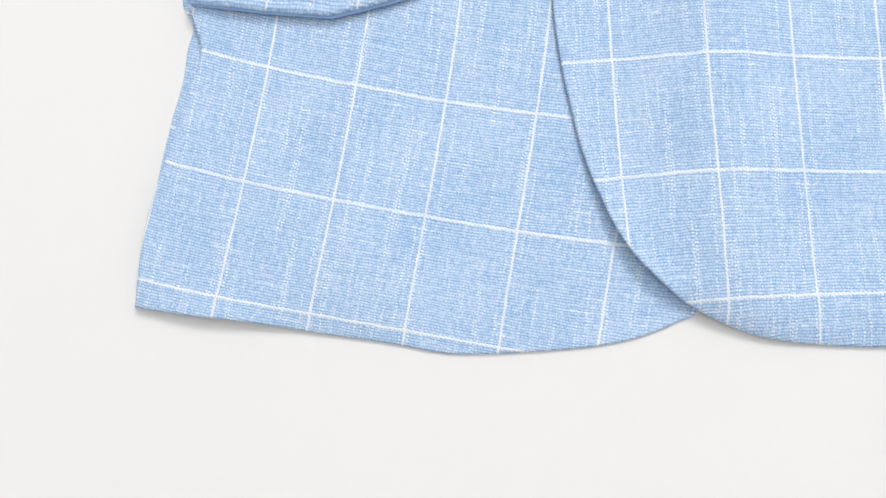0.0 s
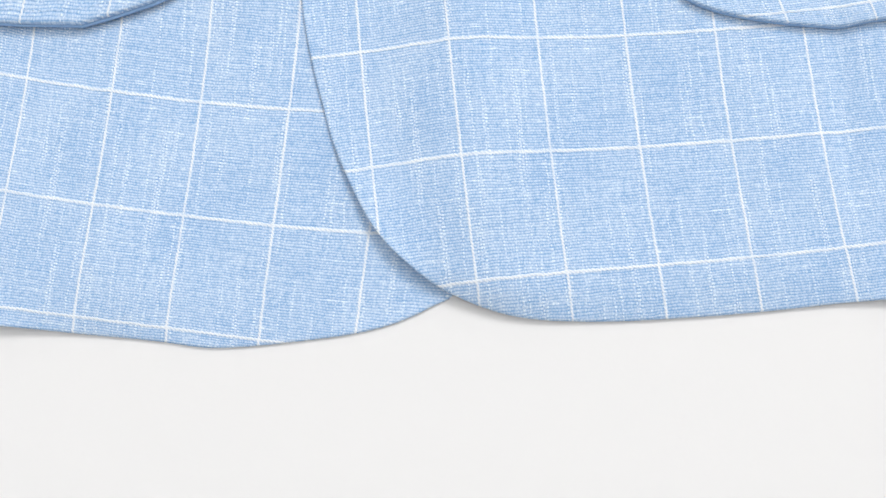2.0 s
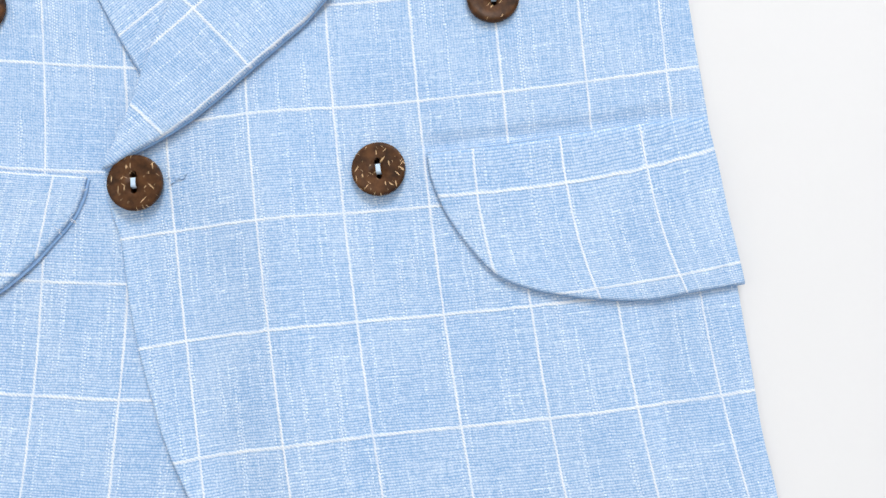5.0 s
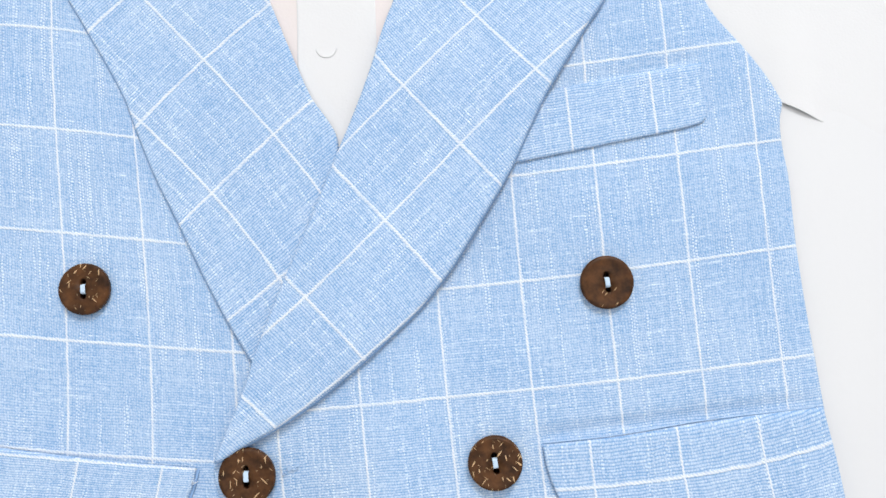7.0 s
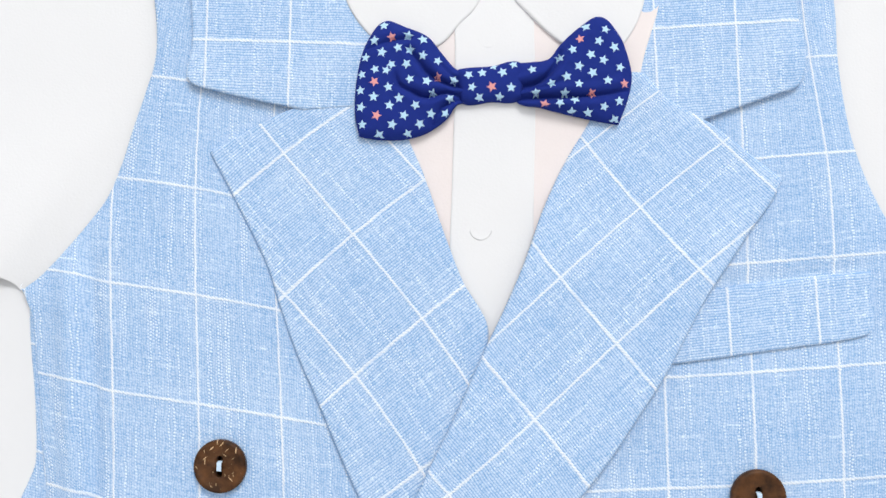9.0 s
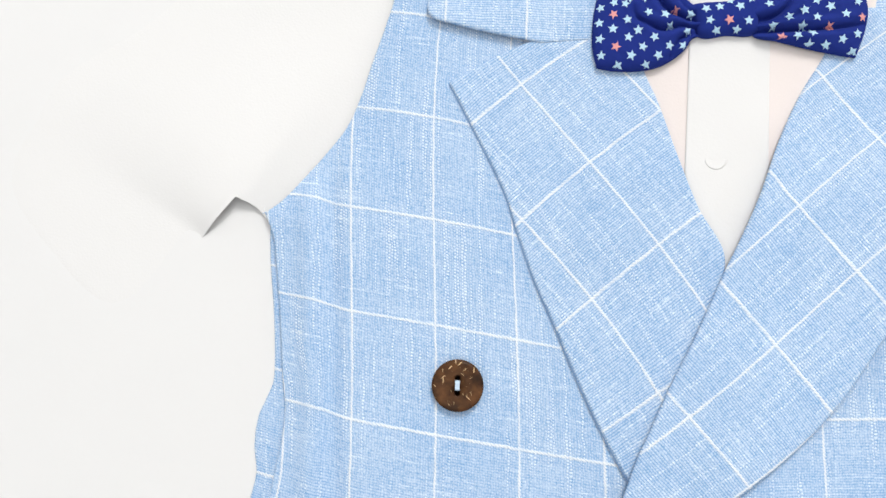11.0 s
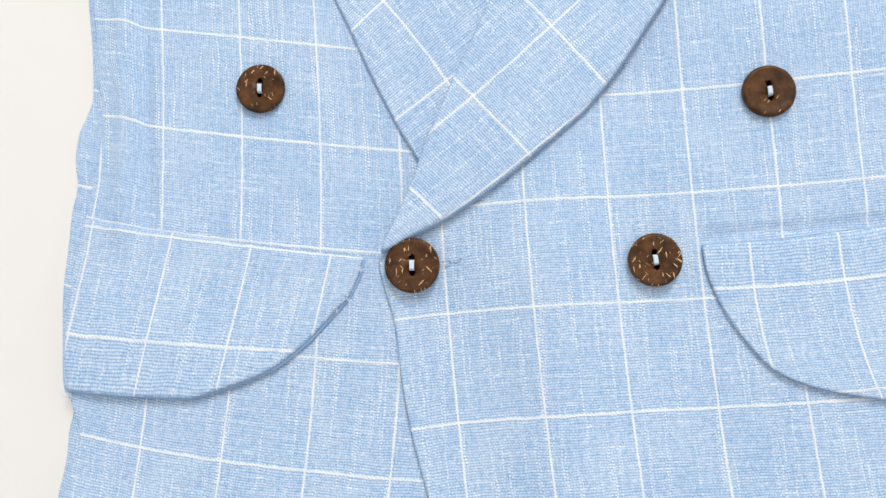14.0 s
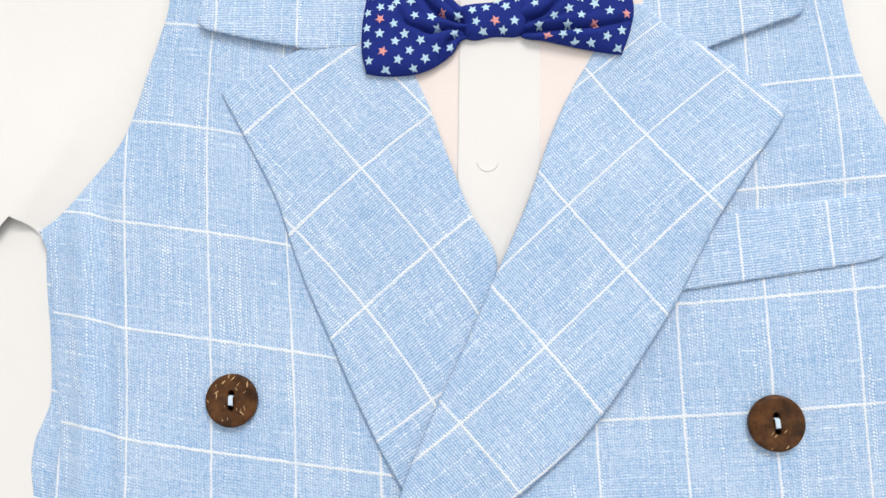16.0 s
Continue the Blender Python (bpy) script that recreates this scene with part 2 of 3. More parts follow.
def spline(points, step, closed=True):
    """A smooth line through points in millimetres; a third value of 1 marks a sharp corner. Returns metres."""
    p = [Vector((q[0], q[1])) / 1000 for q in points]
    sharp = [len(q) > 2 and q[2] == 1 for q in points]
    count, out = len(p), []
    for i in range(count if closed else count - 1):
        a, b = p[i], p[(i + 1) % count]
        before, after = p[i - 1], p[(i + 2) % count]
        if not closed:
            before, after = p[max(i - 1, 0)], p[min(i + 2, count - 1)]
        ta = (b - a) if sharp[i] else (b - before) * 0.5
        tb = (b - a) if sharp[(i + 1) % count] else (after - a) * 0.5
        length = (b - a).length
        ta = ta.normalized() * length if ta.length > 1e-9 else ta
        tb = tb.normalized() * length if tb.length > 1e-9 else tb
        steps = max(1, round(length / step))
        for k in range(steps):
            t = k / steps
            h1, h2, h3, h4 = 2*t**3 - 3*t**2 + 1, t**3 - 2*t**2 + t, -2*t**3 + 3*t**2, t**3 - t**2
            out.append(a * h1 + ta * h2 + b * h3 + tb * h4)
    if not closed:
        out.append(p[-1])
    return out


def inside(points, loop):
    """Which of the points lie in the loop, and how far each is from its edge."""
    pts, a = np.array(points, float), np.array([tuple(q) for q in loop])
    b = np.roll(a, -1, 0)
    within, far = np.zeros(len(pts), bool), np.full(len(pts), 1e9)
    for (ax, ay), (bx, by) in zip(a, b):
        x, y = pts[:, 0], pts[:, 1]
        if ay != by:
            within ^= ((ay > y) != (by > y)) & (x < (bx - ax) * (y - ay) / (by - ay) + ax)
        dx, dy = bx - ax, by - ay
        t = np.clip(((x - ax) * dx + (y - ay) * dy) / (dx * dx + dy * dy + 1e-18), 0, 1)
        far = np.minimum(far, np.hypot(x - ax - t * dx, y - ay - t * dy))
    return within, far


def counted(coefs, x, y):
    """Checks counted along and up the cloth at a place."""
    shift = along = 0.0
    if coefs is UV_BACK:
        coefs, along, shift = UV_RIGHT, 0.45, -0.30
    elif coefs is UV_LEFT:
        along = 0.19 * smooth(0.43, 0.52, y) * smooth(0.26, 0.285, x)
    elif coefs is UV_RIGHT:
        along = -0.175 * smooth(-0.050, -0.066, x) * smooth(0.235, 0.29, y) * (1 - smooth(0.318, 0.345, y))
        shift = -0.045 * smooth(-0.040, -0.058, x) * smooth(0.26, 0.30, y) * (1 - smooth(0.40, 0.45, y))
    x, y = x * 10 - 1.2, y * 10 - 2.6
    terms = [1, x, y, x*x, x*y, y*y, x**3, x*x*y, x*y*y, y**3, x**4, x**3*y, x*x*y*y, x*y**3, y**4]
    u, v = (sum(c * t for c, t in zip(row, terms)) for row in coefs)
    if coefs is UV_LAPEL_OVER:
        along = -0.12 * smooth(0.1, 0.95, u)
    return [u + along, v + shift]


def link(name, mesh, material, parent=None, label=""):
    mesh.materials.append(material)
    ob = new(name, mesh)
    if parent:
        ob.parent = parent
    if label:
        ob["label"] = label
    return ob


def cloth(name, points, height, coefs, material, parent=None, label="", thick=0.0013, step=0.003, roll=0.0011, flat_under=None):
    """A sheet of cloth cut to an outline, with rounded edges and a thickness; height(x, y, d) is its top, d metres in from its edge."""
    loop = spline(points, step * 0.7)
    xs, ys = [q.x for q in loop], [q.y for q in loop]
    rng = random.Random(name + str(len(points)))
    grid = []
    y, odd = min(ys), 0
    while y < max(ys):
        x = min(xs) + odd * step * 0.5
        while x < max(xs):
            grid.append((x + rng.uniform(-0.1, 0.1) * step, y + rng.uniform(-0.1, 0.1) * step))
            x += step
        y, odd = y + step * 0.87, 1 - odd
    within, far = inside(grid, loop)
    pts = [Vector(q) for q, ok, d in zip(grid, within, far) if ok and d > roll * 2.0]
    ring = []
    for k, q in enumerate(loop):
        side = (loop[(k + 1) % len(loop)] - loop[k - 1]).normalized()
        for sign in (1, -1):
            for off in (0.25, 0.75, 1.5):
                ring.append((q.x - sign * side.y * roll * off, q.y + sign * side.x * roll * off, off * roll))
    ok_ring, far_ring = inside([r[:2] for r in ring], loop)
    pts += [Vector(r[:2]) for r, ok, d in zip(ring, ok_ring, far_ring) if ok and d > r[2] * 0.93]
    count = len(loop)
    edges = [(k, (k + 1) % count) for k in range(count)]
    verts, _, faces, *_ = geometry.delaunay_2d_cdt(loop + pts, edges, [], 1, 1e-7)
    _, far = inside([tuple(q) for q in verts], loop)
    top, under = [], []
    for q, d in zip(verts, far):
        z = height(q.x, q.y, d)
        fall = 1 - min(d / roll, 1.0)
        z -= thick * 0.55 * (1 - math.sqrt(max(0.0, 1 - fall * fall)))
        top.append((q.x, q.y, z))
        under.append((q.x, q.y, flat_under if flat_under is not None else z - thick * (0.45 + 0.55 * min(d / roll, 1.0))))
    total = len(verts)
    fixed = []
    for f in faces:
        a, b, c = (verts[k] for k in f[:3])
        fixed.append(tuple(f) if (b - a).cross(c - a) > 0 else tuple(reversed(f)))
    borders = {}
    for f in fixed:
        for i, j in zip(f, f[1:] + f[:1]):
            borders[(i, j)] = borders.get((i, j), 0) + 1
    rim = [(i, j) for i, j in borders if (j, i) not in borders]
    polys = fixed + [tuple(k + total for k in reversed(f)) for f in fixed] + [(j, i, i + total, j + total) for i, j in rim]
    mesh = bpy.data.meshes.new(name)
    mesh.from_pydata(top + under, [], polys)
    if coefs:
        layer = mesh.uv_layers.new(name="UVMap")
        table = [counted(coefs, q.x, q.y) for q in verts]
        flat = []
        for l in mesh.loops:
            flat += table[l.vertex_index % total]
        layer.data.foreach_set("uv", flat)
    mesh.polygons.foreach_set("use_smooth", [len(p.vertices) == 3 for p in mesh.polygons])
    mesh.update()
    return link(name, mesh, material, parent, label)


def ripple(x, y, size, seed=0.0):
    return noise.noise(Vector((x / size, y / size, seed)))


# ---- the room ----
def slab(name, low, high, material, label, category):
    bm = bmesh.new()
    bmesh.ops.create_cube(bm, size=1.0)
    for v in bm.verts:
        v.co = [lo + (c + 0.5) * (hi - lo) for c, lo, hi in zip(v.co, low, high)]
    mesh = bpy.data.meshes.new(name)
    bm.to_mesh(mesh)
    bm.free()
    return tagged(link(name, mesh, material), label, category, kind="structure")


slab("floor", (-2.4, -2.4, -0.02), (2.8, 4.0, 0.0), BOARD, "smooth white photo studio floor", "floor")
slab("wall_north", (-2.4, 4.0, -0.02), (2.8, 4.1, 3.5), PAINT, "plain white painted wall", "wall")
slab("wall_south", (-2.4, -2.5, -0.02), (2.8, -2.4, 3.5), PAINT, "plain white painted wall", "wall")
slab("wall_west", (-2.5, -2.5, -0.02), (-2.4, 4.1, 3.5), PAINT, "plain white painted wall", "wall")
slab("wall_east", (2.8, -2.5, -0.02), (2.9, 4.1, 3.5), PAINT, "plain white painted wall", "wall")
slab("ceiling", (-2.5, -2.5, 3.5), (2.9, 4.1, 3.6), PAINT, "plain white ceiling", "ceiling")

# ---- how high each layer of the garment lies, in metres ----
MM = 0.001


def right_rest(x, y):
    """The front that lies underneath: pressed flat under the other, fuller over the chest."""
    z = 5.2 + 0.8 * smooth(0.35, 0.42, y) - 2.4 * smooth(-0.02, 0.03, x) * (1 - smooth(0.16, 0.24, y))
    z -= 1.2 * smooth(0.06, 0.10, x) * (1 - smooth(0.10, 0.16, y))
    z += 0.8 * ripple(x, y, 0.075, 1.0) + 0.3 * ripple(x, y, 0.022, 2.0)
    band = smooth(0.235, 0.27, y) * (1 - smooth(0.40, 0.45, y))
    z += band * (3.2 * math.exp(-((x + 0.058) / 0.0055) ** 2) - 2.7 * math.exp(-((x + 0.0475) / 0.0042) ** 2))
    return z * MM


def right_height(x, y, d):
    edge = 0.0016 + (0.0022 + 0.0008 * smooth(-0.070, -0.080, x)) * smooth(0.045, 0.080, y)
    edge += 0.0040 * math.exp(-((x + 0.075) / 0.030) ** 2) * (1 - smooth(0.05, 0.09, y))
    return edge + (right_rest(x, y) - edge) * (1 - math.exp(-d / 0.010))


def left_rest(x, y):
    """The front on top: it arches over the edge of the other and falls to the side seam."""
    arch = 7.0 * math.exp(-((x - 0.14) / (0.030 if x > 0.14 else 0.025)) ** 2)
    arch *= (0.72 + 0.28 * smooth(0.05, 0.09, y)) * (1 - 0.45 * smooth(0.24, 0.32, y))
    z = 4.8 + 2.4 * smooth(0.14, 0.11, x) * smooth(0.20, 0.25, y) + arch + 1.15 * ripple(x, y, 0.06, 5.0) + 0.3 * ripple(x, y, 0.02, 6.0)
    hollow = smooth(0.06, 0.10, y) * (1 - smooth(0.15, 0.19, y))
    z -= 2.0 * hollow * math.exp(-((x - 0.302) / 0.006) ** 2)
    above = y - (0.2318 + 0.031 * (x - 0.210))
    z -= 2.0 * smooth(0.205, 0.215, x) * math.exp(-((above - 0.0020) / 0.0030) ** 2)
    z -= 1.3 * smooth(0.300, 0.326, x) * math.exp(-((y - 0.354 - 0.10 * (x - 0.33)) / 0.0030) ** 2)
    above = y - (0.3900 + 0.075 * (x - 0.225))
    z -= 1.0 * smooth(0.220, 0.230, x) * (1 - smooth(0.298, 0.306, x)) * math.exp(-((above - 0.0018) / 0.0022) ** 2)
    return z * MM


def left_height(x, y, d):
    hem = smooth(0.040, 0.062, y)
    edge = 0.0018 + 0.0016 * hem + (0.0016 + 0.0030 * hem) * math.exp(-((x - 0.145) / 0.028) ** 2)
    edge += (1 - smooth(0.10, 0.14, x)) * (0.0019 + 0.0022 * smooth(0.19, 0.235, y)) * smooth(0.040, 0.075, y)
    edge += 0.0028 * math.exp(-((x - 0.325) / 0.026) ** 2) * (1 - smooth(0.045, 0.08, y))
    edge += 0.0030 * hem * (1 - smooth(0.09, 0.14, y)) * math.exp(-((x - 0.106) / 0.022) ** 2)
    return edge + (left_rest(x, y) - edge) * (1 - math.exp(-d / 0.010))


# ---- the waistcoat ----
waistcoat = tagged(new("waistcoat"), "pale blue checked double-breasted child's waistcoat lying on white floor", "waistcoat")

UV_RIGHT = [[5.063, 2.133, 0.037, -0.743, 0.272, 0.173, -0.468, 0.105, 0.087, -0.01, -0.102, 0.006, 0.038, 0.003, -0.011], [2.605, 0.213, 2.139, -0.123, 0.299, 0.119, -0.079, 0.162, 0.127, 0.006, -0.026, 0.026, 0.047, 0.0, -0.004]]
UV_LEFT = [[1.686, 2.612, -0.013, 0.064, 0.066, -0.078, -0.091, -0.051, 0.055, -0.007, 0.034, 0.008, -0.024, 0.014, 0.001], [2.087, 0.005, 2.074, 0.054, 0.024, 0.005, -0.054, -0.052, -0.017, -0.008, 0.011, 0.015, 0.002, 0.008, 0.006]]
UV_BACK = [UV_RIGHT]  # the same cloth, cut at another place
UV_LAPEL_UNDER = [[-1.113, 2.818, 0.932, 0.527, -0.647, 0.297, -0.525, -0.744, -0.023, -0.059], [-4.013, -0.553, 1.487, 0.447, -0.778, -0.077, 0.061, -0.168, 0.254, 0.061]]
UV_LAPEL_OVER = [[-2.137, -1.53, 2.353, -0.033, -0.14, -0.413, 0.152, -0.067, -0.021, 0.179], [-3.455, 1.644, 1.269, 0.229, -0.284, 0.037, -0.056, -0.149, 0.222, -0.039]]
UV_COLLAR_A = [[3.235, 2.612, -0.129], [-4.958, 0.145, 2.033]]
UV_COLLAR_B = [[-2.482, 2.744, -0.014], [-5.099, -0.038, 2.065]]
UV_FLAP_A = [[4.866, 2.613, -0.773, 0.041, -0.105, 0.059], [1.022, 0.536, 3.182, 0.012, 0.462, 0.662]]
UV_FLAP_B = [[-2.596, 2.186, -0.302, 0.025, -0.011, -0.148, 0.073, 0.082, 0.008, 0.208], [0.657, 0.171, 1.445, -0.019, 0.009, -0.099, -0.039, -0.07, -0.143, 0.19]]
UV_WELT = [[-3.003, 2.549, -0.018], [-1.655, -0.156, 1.999]]

BACK = [(-106, 55, 1), (-100.2, 100), (-94.5, 130), (-89.6, 150), (-88, 164.0), (-86, 174.0), (-90.6, 183.7), (-91.2, 208.9), (-90.8, 230.3), (-88, 252), (-86.2, 268.0), (-83.4, 280.2), (-84.4, 293), (-82.6, 306), (-79, 314), (-75.6, 323), (-75.6, 350.0), (-77.6, 378), (-78, 396, 1), (-35, 440), (-14, 500), (-12, 545, 1), (60, 566), (140, 562), (215, 566), (286, 545, 1), (288, 490), (298, 430), (326, 382, 1), (328, 300), (327, 235), (330, 160), (338, 50, 1), (120, 60)]
cloth("back_panel", BACK, lambda x, y, d: 0.0012 + 0.0004 * (1 - math.exp(-d / 0.01)) + 0.0006 * smooth(0.0, 0.006, d) * (1 - smooth(-0.082, -0.072, x)), UV_BACK, LINEN, waistcoat, "checked back showing past the side seam")

RIGHT_FRONT = [(-106.4, 51.7, 1), (-105.0, 67.1), (-102.0, 89.9), (-96.2, 110.6), (-91.0, 129.0), (-84.8, 148.6), (-81.2, 161.3), (-82.6, 168.8), (-84.8, 175), (-87.2, 197.1), (-85.2, 228.5), (-79.8, 255.1), (-74.4, 279.4), (-69.5, 306.7), (-70.9, 326.3), (-72.3, 354.7), (-74.5, 380.9), (-75.4, 389.6), (-79.6, 401.0, 1), (-71.5, 407.0), (-60.7, 417.7), (-49.8, 429.7), (-40.3, 441.8), (-33.5, 456.8), (-28.0, 473.3), (-22.3, 489), (-17.5, 504.1), (-16.3, 517.3), (-18, 545, 1), (60, 566, 1), (84, 515), (104, 455), (126, 388), (134, 366), (128, 250), (136, 120), (138, 62, 1), (130.0, 49.4), (122, 45.8), (113.5, 42.0), (101, 38.0), (85.6, 35.3), (62.0, 33.3), (38.5, 32.2), (22.1, 32.8), (3.2, 36.3), (-29.9, 41.1), (-60.7, 45.8), (-84.5, 48.6)]
cloth("front_panel", RIGHT_FRONT, right_height, UV_RIGHT, LINEN, waistcoat, "pale blue checked front lying underneath")

LEFT_FRONT = [(65.0, 238.6, 1), (63.4, 232.1), (65.8, 218.9), (68.8, 205.7), (70.0, 190), (71.5, 172), (74.5, 152), (78, 135.5), (81.5, 120), (86.0, 106.5), (91, 94.5), (96.2, 83.5), (102.5, 74), (109.5, 66.3), (121.5, 55.5), (130.5, 49.8), (144.5, 43.2), (157, 39.2), (172, 36.8), (196.8, 35.2), (223.5, 35.1), (259.8, 36.0), (295.9, 38.1), (326.9, 39.3), (345.4, 41.9, 1), (346.0, 50.8), (344.9, 72.3), (342.4, 96.6), (341.6, 121.1), (340.8, 141.0), (339.7, 163.5), (337.9, 196.5), (336.6, 233.5), (336.0, 251.4), (335.2, 269.7), (334.6, 304.2), (335.6, 340), (334.8, 352.5), (335.3, 365.0), (337.8, 373.6, 1), (332.9, 385.5), (325.5, 398.5), (319.1, 408.1), (313.3, 416.5), (307.6, 428.5), (302.6, 442.1), (298.6, 457.7), (296.0, 477.9), (295.0, 493.6), (295.1, 517.0), (292, 545, 1), (215, 566, 1), (200, 510), (176, 450), (152, 403), (126, 350), (100, 300), (78, 255)]
cloth("front_panel", LEFT_FRONT, left_height, UV_LEFT, LINEN, waistcoat, "pale blue checked front buttoned over the other")


def lapel_under_height(x, y, d):
    return right_rest(x, y) + 0.0020 + 0.0008 * smooth(0.02, 0.09, x)


def lapel_over_height(x, y, d):
    return max(left_rest(x, y), 0.0080 - 0.0022 * smooth(0.39, 0.45, y)) + 0.0033 + 0.0020 * smooth(0.37, 0.29, y) - 0.0006 * math.exp(-d / 0.0022)


COLLAR_A = [(-1, 556), (1.5, 530.2), (1.8, 509.3), (-0.9, 496.4), (1.3, 491.9), (9.0, 488.9), (29.4, 483.2), (52.3, 477.7, 1), (76, 478, 1), (84, 511.7), (73, 528), (62, 556)]
cloth("collar", COLLAR_A, lambda x, y, d: right_rest(x, y) + 0.0030 + 0.0009 * smooth(0.510, 0.484, y) * (1 - smooth(0.040, 0.060, x)), UV_COLLAR_A, LINEN, waistcoat, thick=0.0016)
COLLAR_B = [(210, 556), (206, 519.4), (198, 504.2), (200, 475, 1), (229.5, 465.6, 1), (246.9, 471.1), (264.8, 476.6), (273.7, 479.2), (277.4, 484.9), (278.7, 497.7), (276.1, 515.8), (276, 556)]
cloth("collar", COLLAR_B, lambda x, y, d: left_rest(x, y) + 0.0034, UV_COLLAR_B, LINEN, waistcoat, thick=0.0016)

LAPEL_UNDER = [(8.9, 460.4, 1), (21, 435.5), (33.4, 408.5), (38.7, 390.5), (46.0, 368), (55.2, 345.5), (64.4, 322), (74, 300), (84, 280), (87, 276, 1), (112, 300), (131.7, 373.1), (120.6, 399.1), (111.8, 425.4), (105.2, 446.8), (99.4, 461.8), (90, 492, 1), (76.0, 494.5, 1), (65.3, 488.5), (49.2, 480.1), (30.4, 472.0)]
lapel_under = cloth("lapel", LAPEL_UNDER, lapel_under_height, UV_LAPEL_UNDER, LINEN, waistcoat, thick=0.0016)

LAPEL_OVER = [(264.9, 438.1, 1), (260.4, 429.5), (250.7, 417.4), (238.2, 400.5), (228.5, 387.3), (218.5, 370.5), (208.7, 353.9), (195.1, 335.1), (178.0, 312.5), (162.4, 296.1), (146.5, 283.2), (131.8, 272.4), (112.6, 259.5), (93.6, 249.3), (77.4, 242.2), (69.3, 238.1), (65.0, 237.0, 1), (72.8, 252.2), (81.8, 269.9), (88.0, 285.4), (94.0, 297.6), (103.4, 316.4), (117.0, 341.5), (130.1, 368.0), (138.4, 383.6), (148.5, 404.7), (157.5, 427.2), (167.6, 447.3), (180.3, 467.4), (192, 490, 1), (206, 489, 1), (216.3, 476.7), (234.1, 464.9), (249.0, 452.1)]
lapel_over = cloth("lapel", LAPEL_OVER, lapel_over_height, UV_LAPEL_OVER, LINEN, waistcoat, thick=0.0020, roll=0.0014)

FLAP_A = [(-77.1, 262.8, 1), (-30.2, 252.4), (9.0, 243.8), (56.2, 235.1, 1), (53.3, 226.3), (48.0, 217.6), (36.4, 206.0), (26.2, 196.8), (10.8, 186.6), (-7.7, 180.2), (-25.8, 175.7, 1), (-57.0, 178.4), (-86.1, 182.3, 1), (-86.3, 207.8), (-82.4, 239.0)]


def flap_a_height(x, y, d):
    return right_rest(x, y) + 0.0034 - 0.0022 * (1 - smooth(-0.088, -0.065, x)) + 0.0016 * (1 - smooth(0.18, 0.225, y + 0.3 * (x - 0.01)))


def flap_b_height(x, y, d):
    return left_rest(x, y) + 0.0025 - 0.0016 * smooth(0.322, 0.345, x) + 0.0010 * (1 - smooth(0.16, 0.19, y))


def shifted(points, dx, dy):
    return [(q[0] + dx, q[1] + dy, *q[2:]) for q in points]


cloth("lapel_facing", shifted(LAPEL_OVER, 0.1, -0.7), lambda x, y, d: lapel_over_height(x, y, d) - 0.0024, None, FACING, lapel_over, thick=0.0008)
# second edge layer; its blue also stands in for the shade under the lapel
cloth("lapel_facing", shifted(LAPEL_UNDER, -0.5, -0.3), lambda x, y, d: lapel_under_height(x, y, d) - 0.0014, None, FACING, lapel_under, thick=0.0006)
flap_a = cloth("pocket_flap", FLAP_A, flap_a_height, UV_FLAP_A, LINEN, waistcoat, "checked pocket flap with a frayed curved edge", thick=0.0020, roll=0.0017)
cloth("flap_lining", shifted(FLAP_A, 0.8, -0.9), lambda x, y, d: flap_a_height(x, y, d) - 0.0022, None, FACING, flap_a, thick=0.0009)
FLAP_B = [(210.0, 230.3, 1), (244.3, 230.7), (281.8, 233.1), (319.1, 234.4), (335.2, 234.6, 1), (337.4, 215), (339.8, 186.9), (342.4, 159.2, 1), (318.8, 157.7), (301.9, 156.1), (282.8, 157.8), (261.4, 162.2), (247.2, 166.8), (235.5, 173.6), (224.4, 187.6), (215.8, 203.5), (210.9, 219.2)]
flap_b = cloth("pocket_flap", FLAP_B, flap_b_height, UV_FLAP_B, LINEN, waistcoat, "checked pocket flap with a rounded corner", thick=0.0014)
cloth("flap_lining", shifted(FLAP_B, 0.2, -0.45), lambda x, y, d: flap_b_height(x, y, d) - 0.0015, None, FACING, flap_b, thick=0.0009)
WELT = [(219.7, 389.2, 1), (232.9, 390.5), (264.6, 393.8), (303.0, 396.0, 1), (301.3, 385.0), (301.8, 372.0), (298.2, 367.4), (255.6, 362.3), (213.7, 358.0), (200.7, 357.5, 1)]
cloth("chest_welt", WELT, lambda x, y, d: left_rest(x, y) + 0.0012 * (1 - smooth(0.365, 0.395, y)) + 0.0006, UV_WELT, LINEN, waistcoat, "slanting checked welt of the chest pocket")


